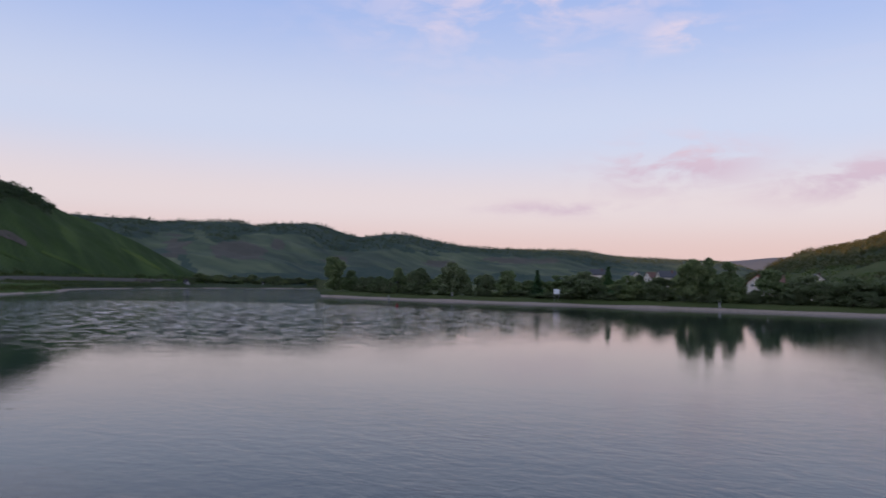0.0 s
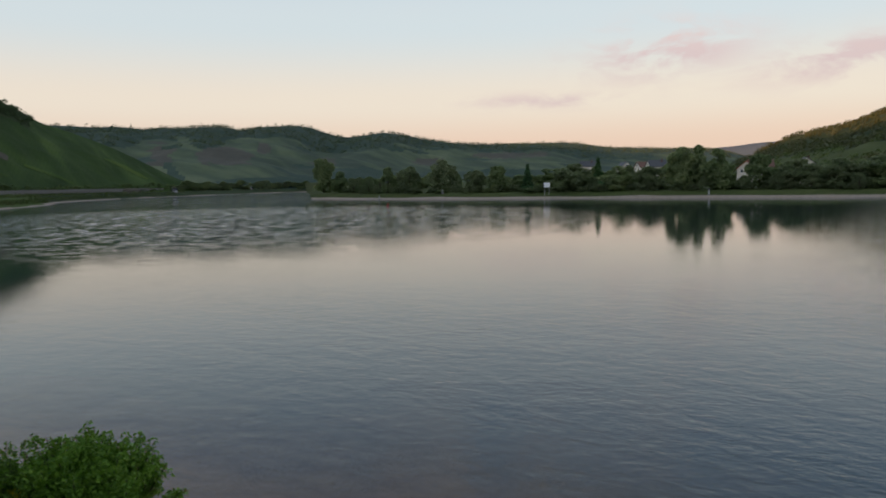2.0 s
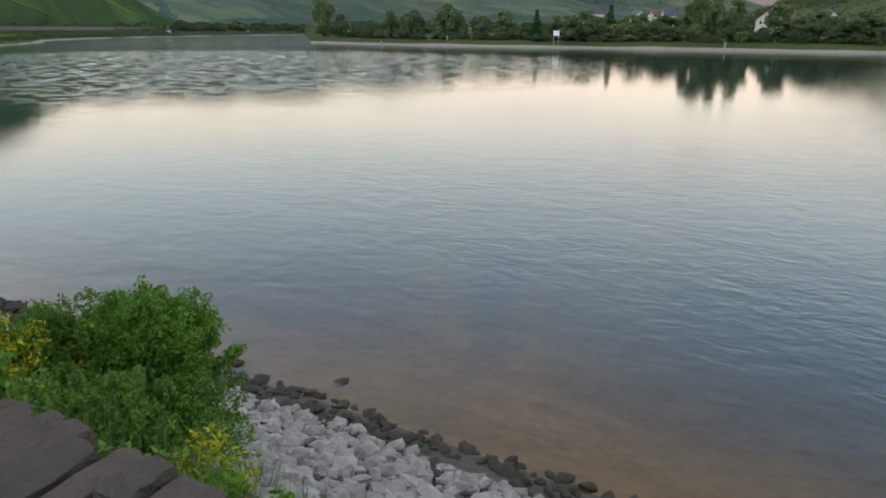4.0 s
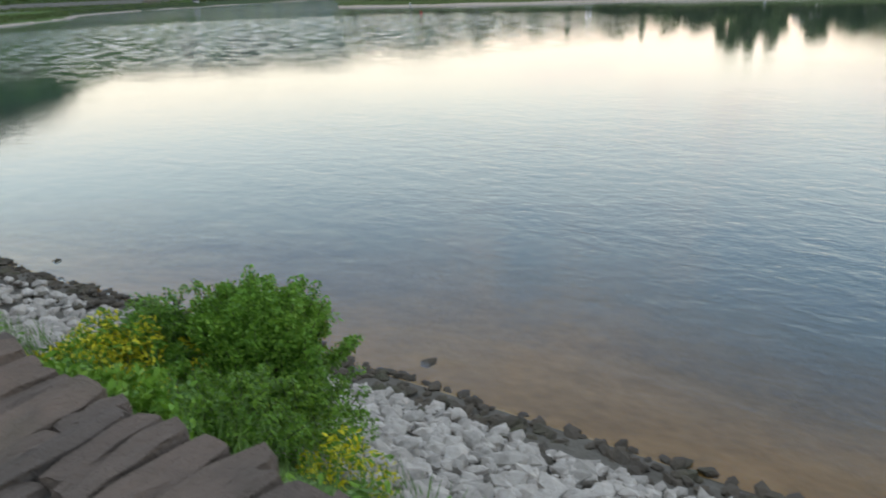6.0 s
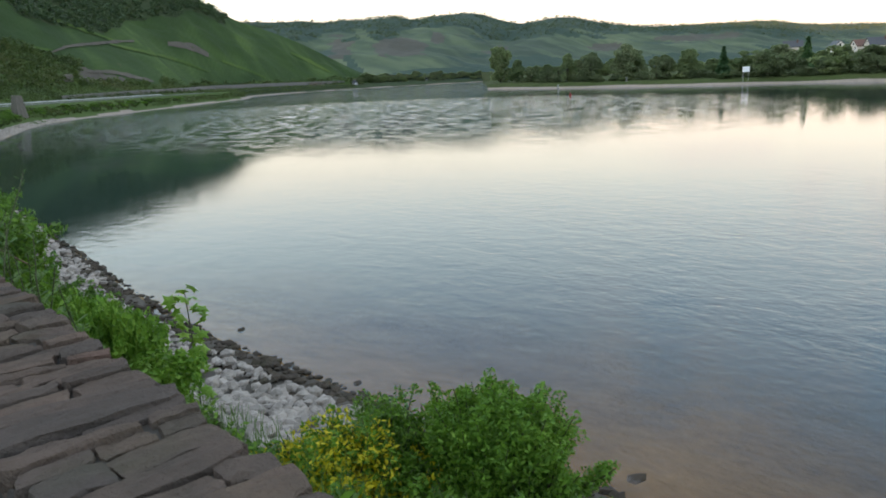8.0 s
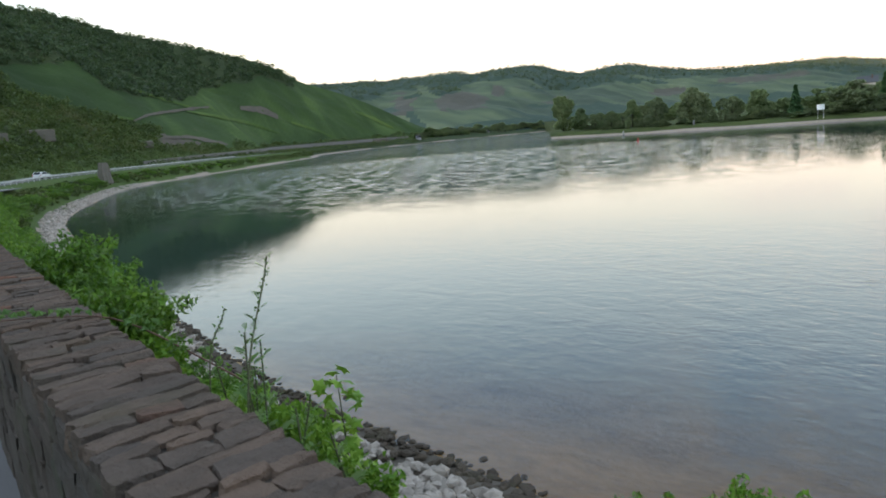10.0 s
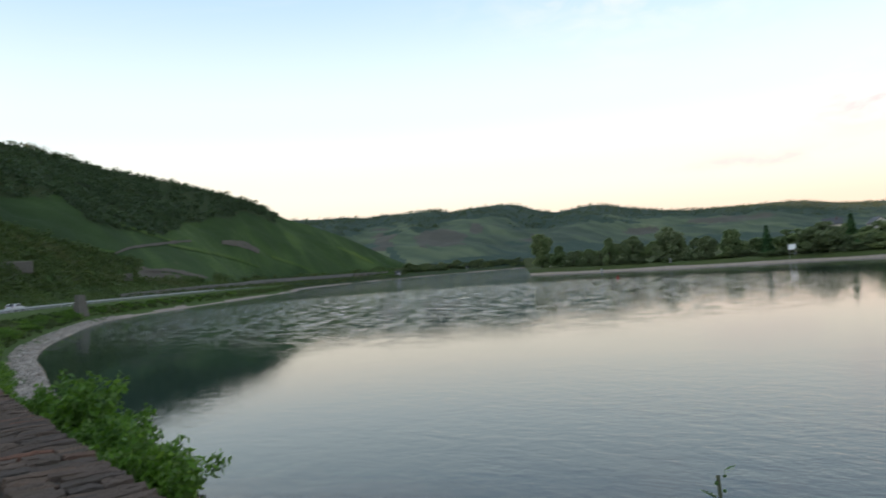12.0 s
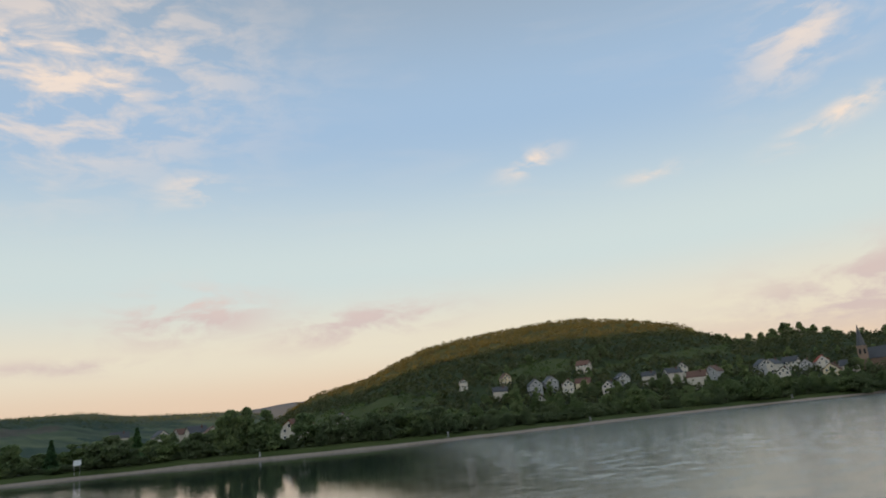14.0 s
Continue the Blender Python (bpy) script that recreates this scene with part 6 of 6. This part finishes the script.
def village():
    eye = (0.0, 6.2)
    r = random.Random(15)
    W, C, G = WALLS
    S, B, R = ROOFS
    rows = [(-105.3, 2.55, 7, 9, 5.4, W, B, 70), (-99.2, 2.2, 6, 8, 5.0, C, B, 20), (-98.7, 1.2, 6.5, 9, 5.0, W, S, -85), (-101.4, 1.35, 8, 11, 5.4, G, S, 10), (-102.6, 1.45, 8, 10, 5.2, G, S, 15),
            (-105.1, 1.15, 6.5, 9, 5.4, C, B, -95), (-103.9, 1.2, 7, 9, 5.0, W, B, 5), (-111.7, 1.15, 7, 10, 5.6, W, S, -60), (-113.4, 0.55, 8, 11, 6.4, W, B, -100), (-114.6, 0.95, 8, 12, 5.6, G, B, -20),
            (-110.0, 1.2, 6, 8, 4.8, W, S, -100), (-101.7, 0.45, 6, 9, 3.0, W, S, 0), (-95.9, 2.2, 5, 7, 4.6, W, B, 10)]
    for az, el, w, l, h, wall, roof, turn in rows:
        x, y, z = sight(az, el, eye, 280)
        make_house("white rendered house with a dark pitched roof" if wall is W else "cream house with a brown tiled roof" if wall is C else "grey house with a slate roof", x, y, z, turn + az, w * 0.85, l * 0.85, h * 0.9, wall, roof)
    rows = [(-119.2, 0.35, 8, 20, 5.0, W, S, 0), (-118.6, 0.95, 8, 12, 6.0, W, S, -25), (-117.9, 1.1, 8, 11, 5.4, G, S, 20), (-119.8, 1.1, 8, 10, 5.6, W, S, 70), (-121.7, 0.85, 8, 10, 5.6, W, R, 10), (-122.3, 0.25, 9, 12, 5.0, C, B, -10),
            (-123.3, 0.3, 8, 10, 5.8, W, S, -80), (-120.7, 0.8, 8, 10, 5.2, G, S, 0), (-108.0, 1.3, 7, 10, 4.8, G, S, 20), (-107.0, 0.75, 7, 10, 4.8, W, S, -10), (-112.4, 1.6, 7, 10, 4.6, W, S, 5)]
    for az, el, w, l, h, wall, roof, turn in rows:
        x, y, z = sight(az, el, eye, 300)
        make_house("white rendered house with a red tiled roof" if roof is R else "white village house with a slate roof" if wall is W else "plain village house above the river meadows", x, y, z, turn + az, w * 0.85, l * 0.85, h * 0.9, wall, roof)
    # houses that look over the trees of the bank
    for az, el, d, w, l, roof, turn in ((-85.1, 1.35, 300, 9, 12, S, 5), (-82.2, 1.3, 320, 7, 9, B, -80), (-81.3, 1.2, 322, 7, 9, R, 0), (-75.0, 1.45, 420, 8, 10, S, -70), (-74.1, 1.35, 430, 7, 9, B, -60), (-72.6, 1.35, 440, 7, 9, S, 20), (-69.9, 1.5, 430, 7, 9, S, -90), (-76.0, 1.3, 400, 7, 9, B, 10)):
        x, y = polar(az, d)
        top = EYE + d * math.tan(radians(el))
        h = 5.2
        make_house("white house standing above the bank trees", x, y, top - h - w * 0.42, turn + az, w, l, h, W, roof)
        z = Ground.z(x, y)
        if top - h - w * 0.42 - 1.5 > z:
            ob = thing("garden_terrace", "grassy raised house terrace behind the trees", "terrace", pose(x, y, z - 0.5, 0, 0, az), "terraces of the houses")
            hh = top - h - w * 0.42 - z + 0.3
            part("mound", prism([(-9 - 2 * hh, 0), (-9, hh), (9, hh), (9 + 2 * hh, 0)], -9, 9), ob, mat=MEADOW)
    # long white house on the crest of the far hill, and its outcrop below
    for az, el, w, l in ((-38.2, 4.32, 12, 34),):
        x, y = polar(az, 1290)
        z = EYE + 1290 * math.tan(radians(el)) - 8
        make_house("long white house on the hill crest", x, y, z, 90 + az, w, l, 6.0, W, S, 3.0)
    # church with its tower and spire
    x, y, z = sight(-124.3, 0.45, eye, 300)
    ob = thing("church", "sandstone church with a tall slate spire", "church", pose(x, y, z, 0, 0, -124))
    top = EYE + math.hypot(x, y - 6.2) * math.tan(radians(3.7)) - z
    tw = 4.6
    tower = part("tower", boxed(-tw / 2, -tw / 2, -2, tw / 2, tw / 2, top * 0.52, 0.1), ob, "sandstone tower", mat=SANDSTONE)
    for s, a in ((-1, 0), (1, 0)):
        part("belfry_opening", boxed(s * 1.1 - 0.5, -tw / 2 - 0.05, top * 0.36, s * 1.1 + 0.5, -tw / 2 + 0.1, top * 0.47, 0.03), tower, "dark louvred opening", mat=BLACK)
    part("cornice", boxed(-tw / 2 - 0.25, -tw / 2 - 0.25, top * 0.52, tw / 2 + 0.25, tw / 2 + 0.25, top * 0.52 + 0.5, 0.1), tower, mat=SANDSTONE)
    bm = bmesh.new()
    bmesh.ops.create_cone(bm, cap_ends=True, segments=8, radius1=tw * 0.5, radius2=0.06, depth=top * 0.48, matrix=Matrix.Translation((0, 0, top * 0.76)))
    part("spire", bm, ob, "slate spire", mat=SPIRE)
    nave = part("nave", gable(9, 20, 6.5, 5.5), ob, "sandstone nave", mat=SANDSTONE)
    nave.matrix_basis = pose(11.5, 4, 0, 0, 0, 62)
    roof = part("nave_roof", gable_roof(9, 20, 6.5, 5.5), ob, "steep slate roof", mat=SPIRE)
    roof.matrix_basis = pose(11.5, 4, 0, 0, 0, 62)


# ---- small things on the far bank and the river ----
def far_shore():
    """Trees and a few white houses on the shore below the far hill, and the mound beside the road."""
    r = random.Random(52)
    for k in range(70):
        az = -38.5 - 11.5 * (k + r.random()) / 70
        x, y, z = sight(az, -0.25 + 0.45 * r.random(), (0.0, 5.0), 560.0, 900.0)
        plant_tree(r.choice(("broad", "shrub", "willow")), x, y, r.uniform(2.5, 5.5), r.uniform(8, 14), z)
    for az, el in ((-38.6, -0.25), (-41.6, -0.1), (-44.0, -0.2)):
        x, y, z = sight(az, el, (0.0, 5.0), 560.0, 900.0)
        make_house("small pale cabin on the far shore", x, y, z, 40 + az, 2.6, 3.4, 1.7, WALLS[2], ROOFS[0])
    x, y, z = sight(-35.5, -0.25, (0.0, 5.0), 330.0)
    ob = thing("rock_mound", "grey rounded mound of rock beside the road", "mound", pose(x, y, z - 0.5, 0, 0, -35))
    bm = bmesh.new()
    bmesh.ops.create_icosphere(bm, subdivisions=4, radius=1.0)
    for v in bm.verts:
        n = 1.0 + 0.22 * ridged(v.co, 1.6, 4)
        v.co = Vector((v.co.x * 9.0 * n, v.co.y * 5.0 * n, max(-0.2, v.co.z) * 3.4 * n))
    part("rock", bm, ob, mat=EARTH)


def bank_marks():
    x, y = polar(-66.8, 266)
    z = Ground.z(x, y)
    ob = thing("notice_board", "white square board on posts on the far bank", "sign", pose(x, y, z, 0, 0, -66))
    part("board", boxed(-1.1, -0.05, 5.3 - z - 1.3, 1.1, 0.05, 5.3 - z + 0.4, 0.03), ob, "blank white board", mat=WHITE)
    for s in (-0.8, 0.8):
        part("post", rod(bmesh.new(), (s, 0.1, -0.3), (s, 0.1, 5.5 - z), 0.07), ob, mat=STEEL)
    for az, d in ((-78.8, 247), (-92.9, 244), (-53.6, 300), (-58.6, 286), (-104.0, 275), (-118.5, 335)):
        x, y = polar(az, d)
        z = Ground.z(x, y)
        ob = thing("marker_stone", "white river marker post on the shingle", "post", pose(x, y, z, 0, 0, az), "river marker posts")
        part("post", boxed(-0.22, -0.15, -0.3, 0.22, 0.15, 1.6, 0.05), ob, mat=WALLS[2])
        part("foot", boxed(-0.45, -0.35, -0.3, 0.45, 0.35, 0.25, 0.06), ob, mat=CONCRETE)
    ob = thing("buoy", "red channel buoy floating on the river", "buoy", pose(167.0, 120.0, 0, 4, 3, 0) @ Matrix.Scale(0.5, 4))
    bm = bmesh.new()
    bmesh.ops.create_cone(bm, cap_ends=True, segments=18, radius1=0.75, radius2=0.62, depth=0.7, matrix=Matrix.Translation((0, 0, 0.1)))
    part("float", bm, ob, mat=RED)
    bm = bmesh.new()
    bmesh.ops.create_cone(bm, cap_ends=True, segments=14, radius1=0.45, radius2=0.28, depth=1.3, matrix=Matrix.Translation((0, 0, 1.05)))
    part("tower", bm, ob, mat=RED)


road_things()
slope_strips()
village()
bank_marks()
far_shore()


# ---- pieces of wall and shore ----
build_wall()
build_rocks()
